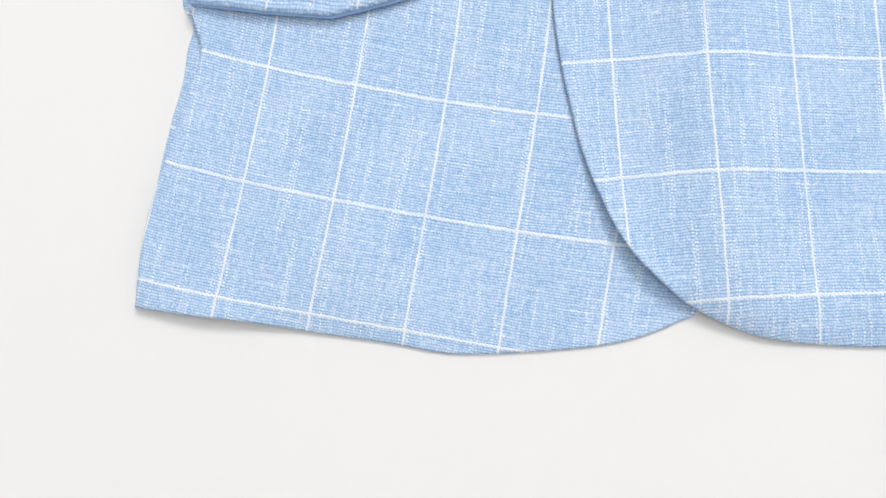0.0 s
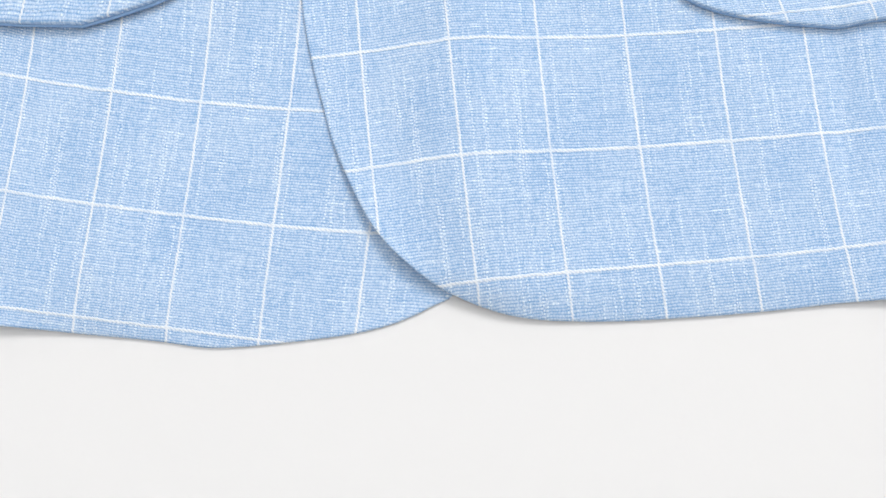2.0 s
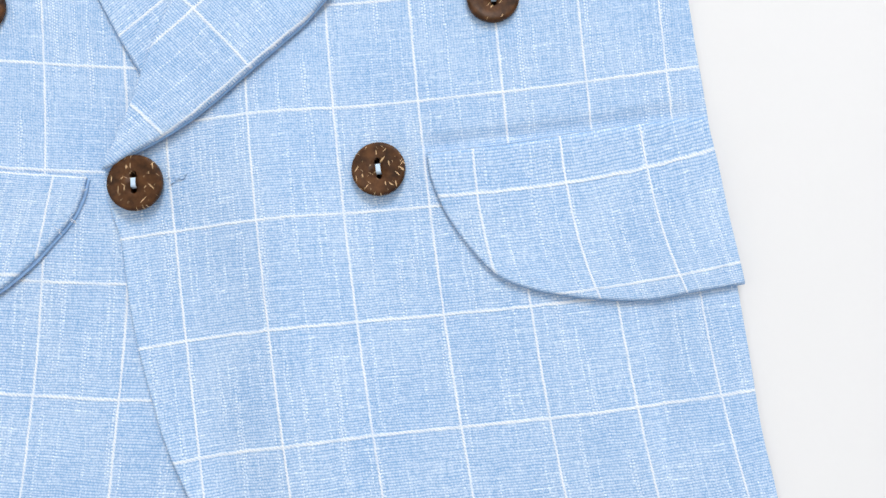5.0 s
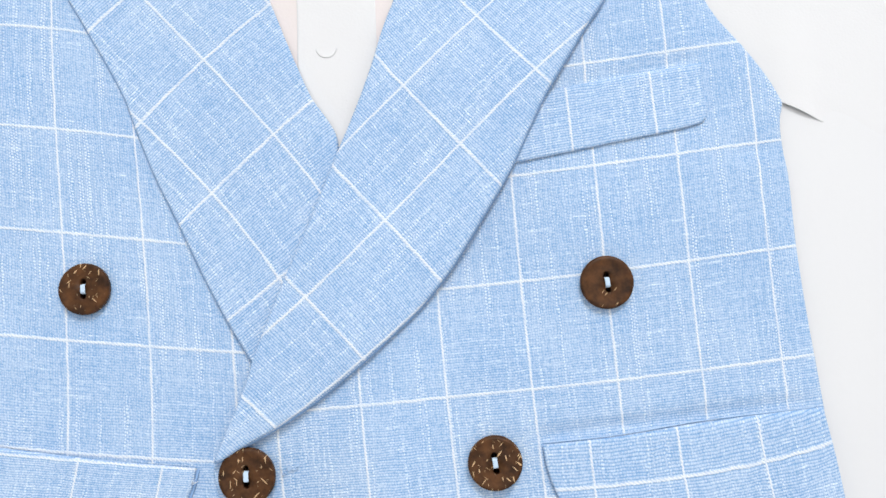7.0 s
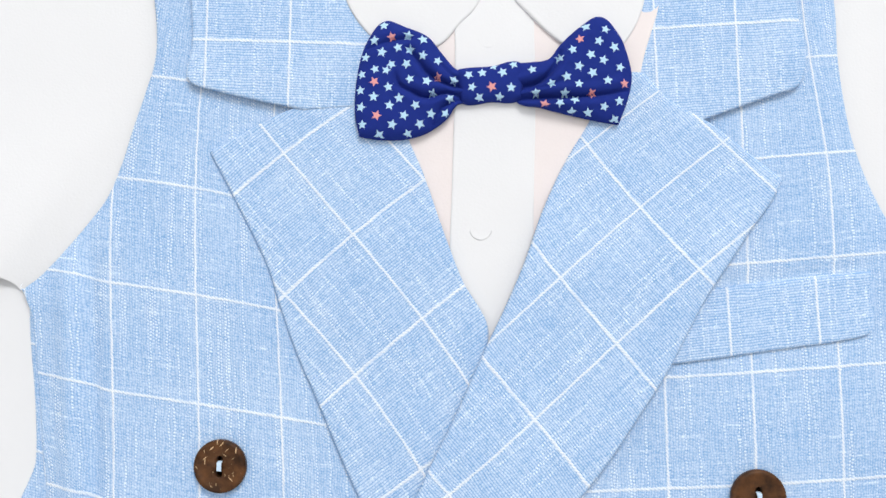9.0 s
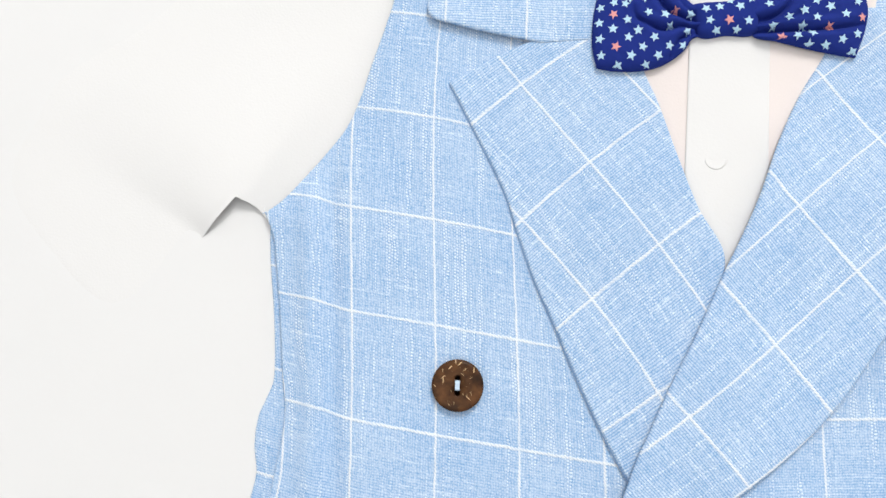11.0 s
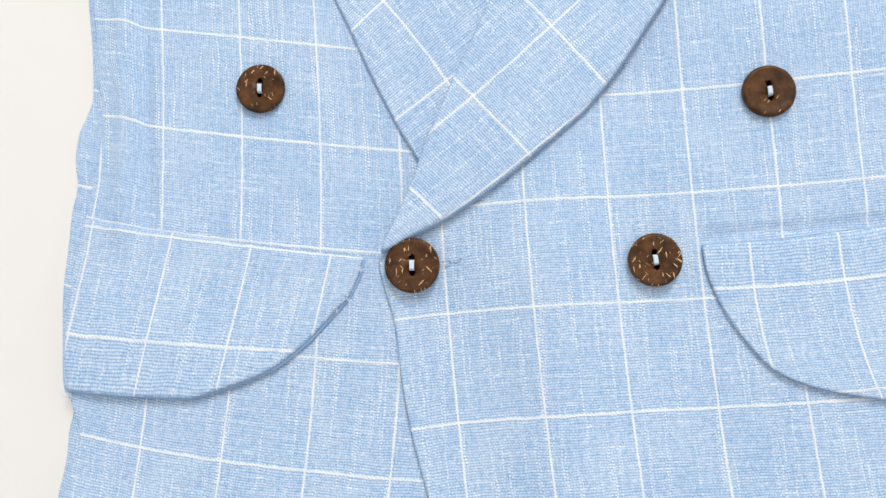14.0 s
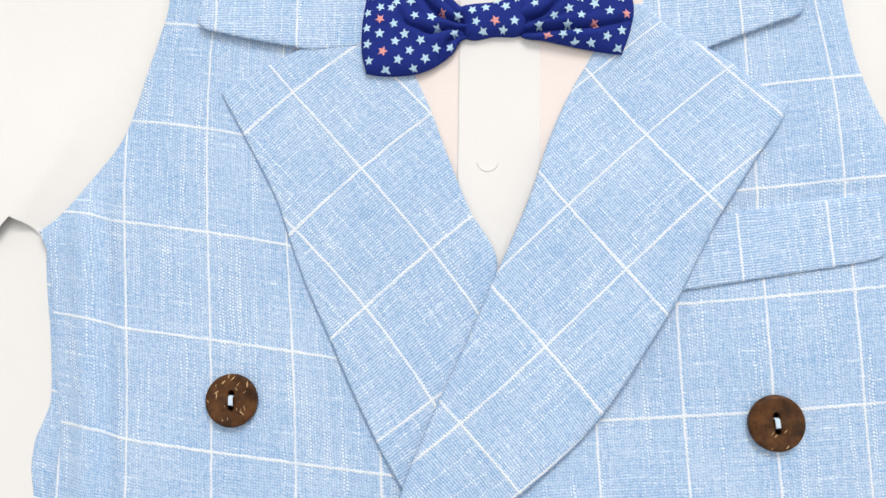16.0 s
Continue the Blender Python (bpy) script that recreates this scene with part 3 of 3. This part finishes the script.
# ---- buttons ----
def button_mesh():
    """A flat shell disc of unit radius 12 mm with a soft rim, a shallow dish and two thread holes, each closed by an
    added dark floor.
    """
    r = 0.012
    loop = [Vector((r * math.cos(a), r * math.sin(a))) for a in np.linspace(0, 2 * math.pi, 64, endpoint=False)]
    verts, edges = list(loop), [(k, (k + 1) % 64) for k in range(64)]
    for cy in (0.0031, -0.0031):
        at = len(verts)
        verts += [Vector((0.00140 * math.cos(a), cy + 0.0018 * math.sin(a))) for a in np.linspace(0, 2 * math.pi, 16, endpoint=False)]
        edges += [(at + k, at + (k + 1) % 16) for k in range(16)]
    for k, rad in enumerate((0.0117, 0.0112, 0.0104, 0.0094, 0.0086, 0.0070, 0.0052)):
        verts += [Vector((rad * math.cos(a + k * 0.05), rad * math.sin(a + k * 0.05))) for a in np.linspace(0, 2 * math.pi, 56 - 5 * k, endpoint=False)]
    points, _, faces, *_ = geometry.delaunay_2d_cdt(verts, edges, [], 1, 1e-8)

    def in_hole(f):
        c = sum((points[k] for k in f), Vector((0, 0))) / len(f)
        return any((c.x / 0.00140) ** 2 + ((c.y - cy) / 0.0018) ** 2 < 0.97 for cy in (0.0031, -0.0031))

    def rise(q):
        d = r - q.length
        fall = 1 - min(d / 0.0010, 1.0)
        dish = 0.0003 * smooth(0.0100, 0.0085, q.length)
        return 0.0026 - 0.0012 * (1 - math.sqrt(max(0.0, 1 - fall * fall))) - dish

    fixed, floors = [], []
    for f in faces:
        a, b, c = (points[k] for k in f[:3])
        (floors if in_hole(f) else fixed).append(tuple(f) if (b - a).cross(c - a) > 0 else tuple(reversed(f)))
    total, borders = len(points), set()
    for f in fixed:
        borders |= set(zip(f, f[1:] + f[:1]))
    rim = [e for e in borders if (e[1], e[0]) not in borders]
    polys = fixed + [tuple(k + total for k in reversed(f)) for f in fixed] + [(j, i, i + total, j + total) for i, j in sorted(rim)]
    # dark shell floors stand in for the deep shade in the holes
    polys += [tuple(k + total for k in f) for f in floors]
    mesh = bpy.data.meshes.new("button")
    mesh.from_pydata([(q.x, q.y, rise(q)) for q in points] + [(q.x, q.y, 0.0) for q in points], [], polys)
    mesh.polygons.foreach_set("use_smooth", [len(p.vertices) == 3 for p in mesh.polygons])
    mesh.materials.append(SHELL)
    mesh.update()
    return mesh


def thread_mesh():
    """Four strands side by side, bridging the two holes and dipping into them."""
    bm = bmesh.new()
    for k in range(4):
        rings = []
        for j in range(9):
            t = j / 8
            y = (t - 0.5) * 0.0048
            z = 0.0029 - 0.0024 * (max(0.0, abs(t - 0.5) * 2 - 0.7) / 0.3) ** 2
            ring = []
            for a in range(6):
                ang = a * math.pi / 3
                ring.append(bm.verts.new(((k - 1.5) * 0.00054 + 0.00034 * math.cos(ang) + 0.00008 * math.sin(3 * t + k), y, z + 0.00034 * math.sin(ang))))
            rings.append(ring)
        for lo, hi in zip(rings, rings[1:]):
            for a in range(6):
                bm.faces.new((lo[a], lo[(a + 1) % 6], hi[(a + 1) % 6], hi[a]))
    for f in bm.faces:
        f.smooth = True
    mesh = bpy.data.meshes.new("thread")
    bm.to_mesh(mesh)
    bm.free()
    mesh.materials.append(BUTTON_THREAD)
    return mesh


DISC, STRANDS = button_mesh(), thread_mesh()
for x, y, z, size, turn, plain, words in (
    (10.7, 319.7, 6.4, 0.98, -3, 0.42, "speckled brown coconut shell button"),
    (246.6, 299.0, 6.0, 1.0, 2, 0.95, "plain dark brown coconut shell button"),
    (79.0, 229.8, 8.9, 1.05, -2, 0.25, "dark brown coconut button fastened under the lapel"),
    (188.2, 225.0, 8.2, 1.0, 3, 0.20, "fleck-grained dark brown coconut shell button"),
):
    disc = new("button", DISC)
    disc.parent, disc["label"] = waistcoat, words
    disc.color = (plain, plain, plain, 1)
    disc.matrix_basis = pose(x * MM, y * MM, z * MM, 0, 0, turn) @ Matrix.Scale(size, 4)
    strands = new("thread", STRANDS)
    strands.parent = disc

# ---- the shirt under it ----
shirt = tagged(new("shirt"), "blush white cotton shirt inside the waistcoat", "shirt")


def shirt_height(x, y, d):
    return 0.0043 + 0.0042 * smooth(0.33, 0.52, y) + 0.0005 * ripple(x, y, 0.03, 8.0)


def placket_height(x, y, d):
    return shirt_height(x, y, d) + 0.0007 - 0.0005 * smooth(0.142, 0.157, x)


cloth("body", [(76, 560), (82, 480), (88, 430), (112, 335), (138, 325), (165, 370), (192, 440), (205, 490), (214, 560)], shirt_height, None, BLUSH, shirt, "blush cotton shirt front", thick=0.0008)
cloth("placket", [(121.5, 535, 1), (121.4, 500), (117.8, 440), (115.7, 410), (113, 345, 1), (139, 345, 1), (152, 385), (154, 427), (157, 480), (158, 535, 1)], placket_height, None, COTTON, shirt, "white button placket", thick=0.0005)
cloth("shirt_collar", [(70, 556), (72, 530), (81, 513), (97, 499, 1), (115, 505), (124, 514), (132.7, 523.0), (137, 540), (128, 562, 1), (90, 572)], lambda x, y, d: 0.0099 + 0.0008 * smooth(0.0, 0.02, d), None, COTTON, shirt, "white pointed shirt collar", thick=0.0014)
cloth("shirt_collar", [(210, 556), (208, 523), (200, 505), (186, 492, 1), (167.3, 505.0), (153.7, 518.8), (148, 526), (144, 542), (152, 562, 1), (185, 572)], lambda x, y, d: 0.0099 + 0.0008 * smooth(0.0, 0.02, d), None, COTTON, shirt, "white pointed shirt collar", thick=0.0014)


def sleeve_a(x, y, d):
    """The sleeve bulges open where it leaves the armhole and lies flat further out."""
    foot = -0.113 - 1.5 * max(y - 0.3905, 0.0)
    rise = min(max((x - foot) / (-0.0933 - foot), 0.0), 1.0)
    past = max(0.84 * (x + 0.0933) - 0.54 * (y - 0.4089), 0.0)
    bulge = 0.0055 * rise * rise * (3 - 2 * rise) * math.exp(-(past / 0.011) ** 2) * smooth(0.500, 0.405, y)
    tuck = 0.0005 * (1 - smooth(0.0, 0.012, d)) * smooth(-0.109, -0.114, x)
    return 0.00012 + bulge - tuck


def sleeve_b(x, y, d):
    open_end = 0.0019 * math.exp(-((x - 0.344) / 0.010) ** 2) * smooth(0.50, 0.36, y)
    return 0.00012 + open_end - 0.0005 * (1 - smooth(0.0, 0.012, d)) * smooth(0.350, 0.357, x)


cloth("sleeve", [(-28, 450), (-60, 402), (-77, 397), (-84.5, 404.2), (-93.3, 408.9, 1), (-111, 390.5), (-150, 352), (-185, 372), (-215, 430), (-150, 500), (-60, 560), (12, 560), (12, 500)], sleeve_a, None, SLEEVE, shirt, "white short sleeve spread flat", thick=0.0001)
cloth("sleeve", [(300, 440), (328, 385), (335, 375), (338.7, 373.8), (356.3, 363.1), (400, 338), (440, 360), (470, 430), (400, 510), (320, 560), (280, 560), (280, 500)], sleeve_b, None, SLEEVE, shirt, "white short sleeve spread flat", thick=0.0001)

# ---- the bow tie ----
bow = tagged(new("bow_tie"), "royal blue bow tie printed with white and coral stars", "bow tie")


def fold(line, depth, wide=0.0009):
    """A crease along a line given in millimetres, deepest at its start, with the cloth swelling beside it."""
    path = spline(line, 0.0012, closed=False)
    spots = np.array([(q.x, q.y) for q in path])

    def sink(x, y):
        off = np.hypot(spots[:, 0] - x, spots[:, 1] - y)
        near = int(off.argmin())
        if off[near] > 0.009:
            return 0.0
        left = 1 - near / (len(spots) - 1)
        deep = depth * (0.30 + 0.70 * left) * smooth(0.0, 0.12, left)
        q = off[near]
        return deep * (0.90 * math.exp(-(q / (0.8 * wide)) ** 2) + 0.35 * math.exp(-(q / (2.4 * wide)) ** 2) - 0.22 * math.exp(-((q - 0.0036) / 0.0018) ** 2))

    return sink


FOLDS_A = [
    fold([(125.5, 480.2), (116.5, 482.0), (108.0, 480.4), (101.4, 483.1), (95.7, 486.8), (94.4, 493.5)], 0.0052),
    fold([(125.5, 484.5), (118.3, 485.8), (110.1, 490.3), (103.7, 498.2), (98.4, 505.0)], 0.0052, 0.0012),
    fold([(101.5, 507.4), (92.3, 506.1), (80.0, 502.6)], 0.0026),
    fold([(125.0, 479.4), (116.3, 476.6), (112.2, 471.5), (109.5, 465.5)], 0.0046, 0.0007),
    fold([(125.0, 487.5), (119.5, 490.0), (114.5, 495.5)], 0.0030, 0.0007),
]
FOLDS_B = [
    fold([(149.0, 478.6), (168.0, 478.1), (184.6, 478.1), (200.5, 480.2)], 0.0056),
    fold([(148.0, 483.3), (158.4, 485.3), (165.3, 491.7), (169.5, 501.5)], 0.0056, 0.0010),
    fold([(150.0, 482.0), (162.0, 482.6), (171.0, 486.5)], 0.0026, 0.0007),
]


def wing(x, y, d, knot_x, knot_y, folds):
    far = math.hypot(x - knot_x, y - knot_y)
    z = 0.0113 + 0.0038 * (1 - math.exp(-d / 0.0028)) * smooth(-0.014, 0.020, far)
    z -= sum(sink(x, y) for sink in folds)
    return max(z + 0.0005 * ripple(x, y, 0.006, 4.0) + 0.0002 * ripple(x, y, 0.0025, 7.0), 0.0100)


def wing_left(x, y, d):
    return wing(x, y, d, 0.1255, 0.485, FOLDS_A)


def wing_right(x, y, d):
    return wing(x, y, d, 0.1495, 0.482, FOLDS_B)


def band_height(x, y, d):
    return 0.0110 + 0.0040 * (1 - math.exp(-d / 0.0022)) + 0.0003 * ripple(x, y, 0.004, 3.0)


WING_A = [(76.1, 485.6), (77.7, 494.7), (79.9, 502.6), (84.0, 510.3), (88.2, 515.3), (92.1, 516.2), (100.5, 512.7), (109.4, 508.3), (114.3, 502.1), (120.4, 493.9), (125.4, 489.8), (127.0, 479.3), (121.0, 476.2), (116.9, 470.6), (107.6, 464.5), (98.4, 462.1), (85.5, 462.3), (77.2, 464.0, 1), (75.5, 473.9)]
WING_B = [(148.1, 493.1), (155.3, 494.7), (163.1, 495.7), (168.6, 502.0), (178.1, 510.0), (187.3, 514.1), (194.6, 506.5), (198.0, 497.9), (199.9, 485.9), (197.5, 475.6), (193.0, 464.8, 1), (184.7, 466.5), (172.1, 469.8), (159.5, 473.6), (147.4, 477.9)]
BAND = [(121.6, 490.8), (123.0, 493.0), (137.3, 493.7), (150.2, 495.0), (151.4, 487.2), (149.4, 477.9), (136.5, 477.5), (124.2, 477.3), (122.6, 484.5)]
wing_a = cloth("wing", WING_A, wing_left, None, NAVY, bow, step=0.0007, thick=0.0012, roll=0.0012, flat_under=0.0098)
wing_b = cloth("wing", WING_B, wing_right, None, NAVY, bow, step=0.0007, thick=0.0012, roll=0.0012, flat_under=0.0098)
band = cloth("knot_band", BAND, band_height, None, NAVY, bow, step=0.0014, thick=0.002, roll=0.0010, flat_under=0.0092)

STARS_A = [(90.1, 513.2), (100.9, 508.1), (107.4, 506.1), (85.6, 506.6), (88.9, 500.8), (96.2, 502.4), (101.3, 501.5), (107.1, 498.6), (113.6, 495.9), (81.4, 499.0), (99.7, 494.9), (93.0, 495.0), (79.5, 491.4), (85.6, 493.3), (90.6, 492.5), (101.0, 488.1), (120.4, 487.2), (108.5, 486.9), (78.6, 484.2), (91.3, 484.9), (84.6, 480.9), (95.9, 479.7), (78.6, 476.6), (91.5, 476.7), (103.1, 476.2), (97.8, 472.0), (109.8, 472.2), (79.0, 468.8), (92.4, 468.1), (104.7, 467.9), (86.4, 463.8), (99.1, 463.9), (116.3, 472.2), (118.5, 479.0), (110.8, 481.3)]
CORALS_A = [(93.5, 507.6), (113.3, 488.8), (85.1, 487.6), (85.6, 472.4)]
STARS_B = [(180.0, 509.0), (188.5, 507.1), (185.3, 501.8), (192.0, 498.8), (173.6, 498.5), (167.7, 495.4), (181.4, 495.8), (186.9, 493.2), (176.0, 490.9), (194.1, 489.6), (170.4, 486.4), (181.8, 487.6), (175.6, 482.9), (188.3, 483.9), (163.6, 483.6), (156.6, 480.0), (169.4, 479.1), (173.7, 476.2), (167.0, 475.0), (186.3, 472.3), (193.1, 474.6), (179.2, 470.1), (172.1, 470.8), (190.9, 466.6), (155.4, 490.4)]
CORALS_B = [(177.1, 503.2), (195.8, 482.3), (181.3, 478.5), (160.2, 474.8)]
STARS_C = [(133.2, 489.8), (142.2, 489.6), (127.1, 489.1), (128.4, 483.5), (145.7, 482.6), (131.4, 478.8), (140.4, 478.8), (138.3, 492.9), (147.2, 493.1)]
CORALS_C = [(137.1, 483.3)]


def star_print(owner, places, material, height, outline):
    """Five-pointed stars printed on the cloth, following its folds."""
    loop = spline(outline, 0.001)
    rng = random.Random(len(places))
    for px, py in places:
        turn, size = rng.uniform(-0.5, 0.5), rng.uniform(0.00215, 0.0025)
        ring = [(px * MM, py * MM)]
        for part_way in (0.35, 0.7, 1.0):
            for k in range(10):
                rad = part_way * size * (1.0 if k % 2 == 0 else 0.47)
                ring.append((px * MM + rad * math.sin(turn + k * math.pi / 5), py * MM + rad * math.cos(turn + k * math.pi / 5)))
        ok, far = inside(ring, loop)
        verts = []
        for (x, y), good, d in zip(ring, ok, far):
            fall = 1 - min(d / 0.0012, 1.0) if good else 1.0
            drop = 0.00066 * (1 - math.sqrt(max(0.0, 1 - fall * fall)))
            verts.append((x, y, height(x, y, d if good else 0.0) - drop + 0.00022))
        faces = [(0, 1 + (k + 1) % 10, 1 + k) for k in range(10)]
        for low in (1, 11):
            faces += [(low + k, low + (k + 1) % 10, low + 10 + (k + 1) % 10, low + 10 + k) for k in range(10)]
        faces = [f for f in faces if all(ok[k] for k in f)]
        mesh = bpy.data.meshes.new("star")
        mesh.from_pydata(verts, [], faces)
        mesh.update()
        link("star", mesh, material, owner)


for owner, pale, coral, high, outline in ((wing_a, STARS_A, CORALS_A, wing_left, WING_A), (wing_b, STARS_B, CORALS_B, wing_right, WING_B), (band, STARS_C, CORALS_C, band_height, BAND)):
    star_print(owner, pale, ICE, high, outline)
    star_print(owner, coral, CORAL, high, outline)


# ---- small sewing details ----
def strand(name, points, radius, material, parent, label=""):
    """A thread along points in metres."""
    bm = bmesh.new()
    rings = []
    for k, p in enumerate(points):
        p = Vector(p)
        ahead = (Vector(points[min(k + 1, len(points) - 1)]) - Vector(points[max(k - 1, 0)])).normalized()
        side = ahead.cross(Vector((0, 0, 1)))
        side = side.normalized() if side.length > 1e-6 else Vector((1, 0, 0))
        up = side.cross(ahead)
        rings.append([bm.verts.new(p + (side * math.cos(a) + up * math.sin(a)) * radius) for a in (0, 1.05, 2.09, 3.14, 4.19, 5.24)])
    for lo, hi in zip(rings, rings[1:]):
        for a in range(6):
            bm.faces.new((lo[a], lo[(a + 1) % 6], hi[(a + 1) % 6], hi[a]))
    bm.faces.new(rings[0][::-1])
    bm.faces.new(rings[-1])
    bmesh.ops.recalc_face_normals(bm, faces=bm.faces)
    for f in bm.faces:
        f.smooth = True
    mesh = bpy.data.meshes.new(name)
    bm.to_mesh(mesh)
    bm.free()
    return link(name, mesh, material, parent, label)


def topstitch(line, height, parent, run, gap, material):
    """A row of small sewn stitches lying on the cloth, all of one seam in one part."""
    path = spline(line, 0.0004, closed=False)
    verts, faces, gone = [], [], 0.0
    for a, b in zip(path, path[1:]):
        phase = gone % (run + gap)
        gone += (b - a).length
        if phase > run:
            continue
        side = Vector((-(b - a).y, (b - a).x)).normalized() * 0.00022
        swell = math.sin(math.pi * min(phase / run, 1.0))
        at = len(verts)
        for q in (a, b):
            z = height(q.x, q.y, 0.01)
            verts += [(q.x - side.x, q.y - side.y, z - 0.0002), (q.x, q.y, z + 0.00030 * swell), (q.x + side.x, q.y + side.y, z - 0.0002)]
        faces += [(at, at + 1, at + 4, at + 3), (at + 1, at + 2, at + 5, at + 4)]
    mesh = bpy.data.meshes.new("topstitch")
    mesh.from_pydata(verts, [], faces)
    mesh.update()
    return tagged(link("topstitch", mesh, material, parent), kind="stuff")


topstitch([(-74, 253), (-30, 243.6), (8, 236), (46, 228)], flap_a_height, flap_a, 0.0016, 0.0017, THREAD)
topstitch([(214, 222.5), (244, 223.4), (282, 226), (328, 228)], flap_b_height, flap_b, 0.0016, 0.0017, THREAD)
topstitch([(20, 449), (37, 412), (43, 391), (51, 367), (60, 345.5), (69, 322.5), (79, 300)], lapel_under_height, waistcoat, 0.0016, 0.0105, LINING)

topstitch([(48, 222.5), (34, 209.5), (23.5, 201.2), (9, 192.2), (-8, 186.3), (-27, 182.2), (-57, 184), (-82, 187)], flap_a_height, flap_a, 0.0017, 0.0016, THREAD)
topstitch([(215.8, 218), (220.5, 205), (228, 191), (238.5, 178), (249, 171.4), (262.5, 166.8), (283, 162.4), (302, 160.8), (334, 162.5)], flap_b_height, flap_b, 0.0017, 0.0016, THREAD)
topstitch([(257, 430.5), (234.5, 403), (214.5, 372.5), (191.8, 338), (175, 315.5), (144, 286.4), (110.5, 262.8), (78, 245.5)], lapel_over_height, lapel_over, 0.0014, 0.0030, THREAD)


def seam(line, height, parent):
    """A pale blue strand standing in for the line of shade where a piece is sewn on."""
    path = spline(line, 0.003, closed=False)
    strand("seam", [(q.x, q.y, height(q.x, q.y, 0.0) - 0.0005) for q in path], 0.00024, THREAD, parent)


# strand added for the shaded gap along the flap's top edge
seam([(210.5, 231.0), (244.3, 231.4), (281.8, 233.8), (331.5, 235.0)], lambda x, y, d: left_rest(x, y) + 0.0016, waistcoat)

rng = random.Random(11)
for k in range(14):
    x, y = 0.0925 + 0.008 * rng.random(), 0.2285 + 0.0032 * rng.random()
    z, ang = left_rest(x, y) + 0.0004, rng.uniform(-0.7, 0.7)
    reach = rng.uniform(0.0008, 0.0020)
    strand("buttonhole_thread", [(x, y, z), (x + reach * 0.5 * math.cos(ang), y + reach * 0.5 * math.sin(ang), z + 0.0007), (x + reach * math.cos(ang), y + reach * math.sin(ang), z + 0.0001)], 0.00022, THREAD, waistcoat)


def frayed(x, y, z, count, spread, seed):
    rng = random.Random(seed)
    for k in range(count):
        ang, reach = rng.uniform(0, 2 * math.pi), spread * rng.uniform(0.5, 1.0)
        curl = rng.uniform(-1.5, 1.5)
        pts = [(x + reach * t * math.cos(ang + curl * t), y + reach * t * math.sin(ang + curl * t), z + 0.0012 * math.sin(3 * t)) for t in np.linspace(0, 1, 8)]
        strand("loose_thread", pts, 0.00013, THREAD if k % 2 else WHITE_THREAD, waistcoat)


frayed(0.0480, 0.2165, 0.0075, 7, 0.0035, 3)
frayed(0.0540, 0.2290, 0.0080, 5, 0.0030, 4)
frayed(0.0430, 0.2125, 0.0075, 5, 0.0030, 6)
frayed(-0.0835, 0.1805, 0.0050, 6, 0.0070, 5)
frayed(-0.0790, 0.4015, 0.0035, 4, 0.0035, 9)


def shirt_button(x, y, z):
    bm = bmesh.new()
    profile = [(0.0, 0.0012), (0.0030, 0.0012), (0.0036, 0.0016), (0.0046, 0.0015), (0.0050, 0.0009), (0.0049, 0.0)]
    rings = []
    for rad, high in profile[1:]:
        rings.append([bm.verts.new((x + rad * math.cos(a), y + rad * math.sin(a), z + 0.07 * high - 0.014 * rad * math.sin(a))) for a in np.linspace(0, 2 * math.pi, 28, endpoint=False)])
    bm.faces.new(rings[0])
    for lo, hi in zip(rings, rings[1:]):
        for a in range(28):
            bm.faces.new((lo[a], hi[a], hi[(a + 1) % 28], lo[(a + 1) % 28]))
    for f in bm.faces:
        f.smooth = True
    mesh = bpy.data.meshes.new("shirt_button")
    bm.to_mesh(mesh)
    bm.free()
    return link("shirt_button", mesh, COTTON, shirt, "small white shirt button")


shirt_button(0.1300, 0.4208, placket_height(0.1300, 0.4215, 0.01) - 0.00013)
shirt_button(0.1365, 0.5075, placket_height(0.1365, 0.5075, 0.01) - 0.00013)
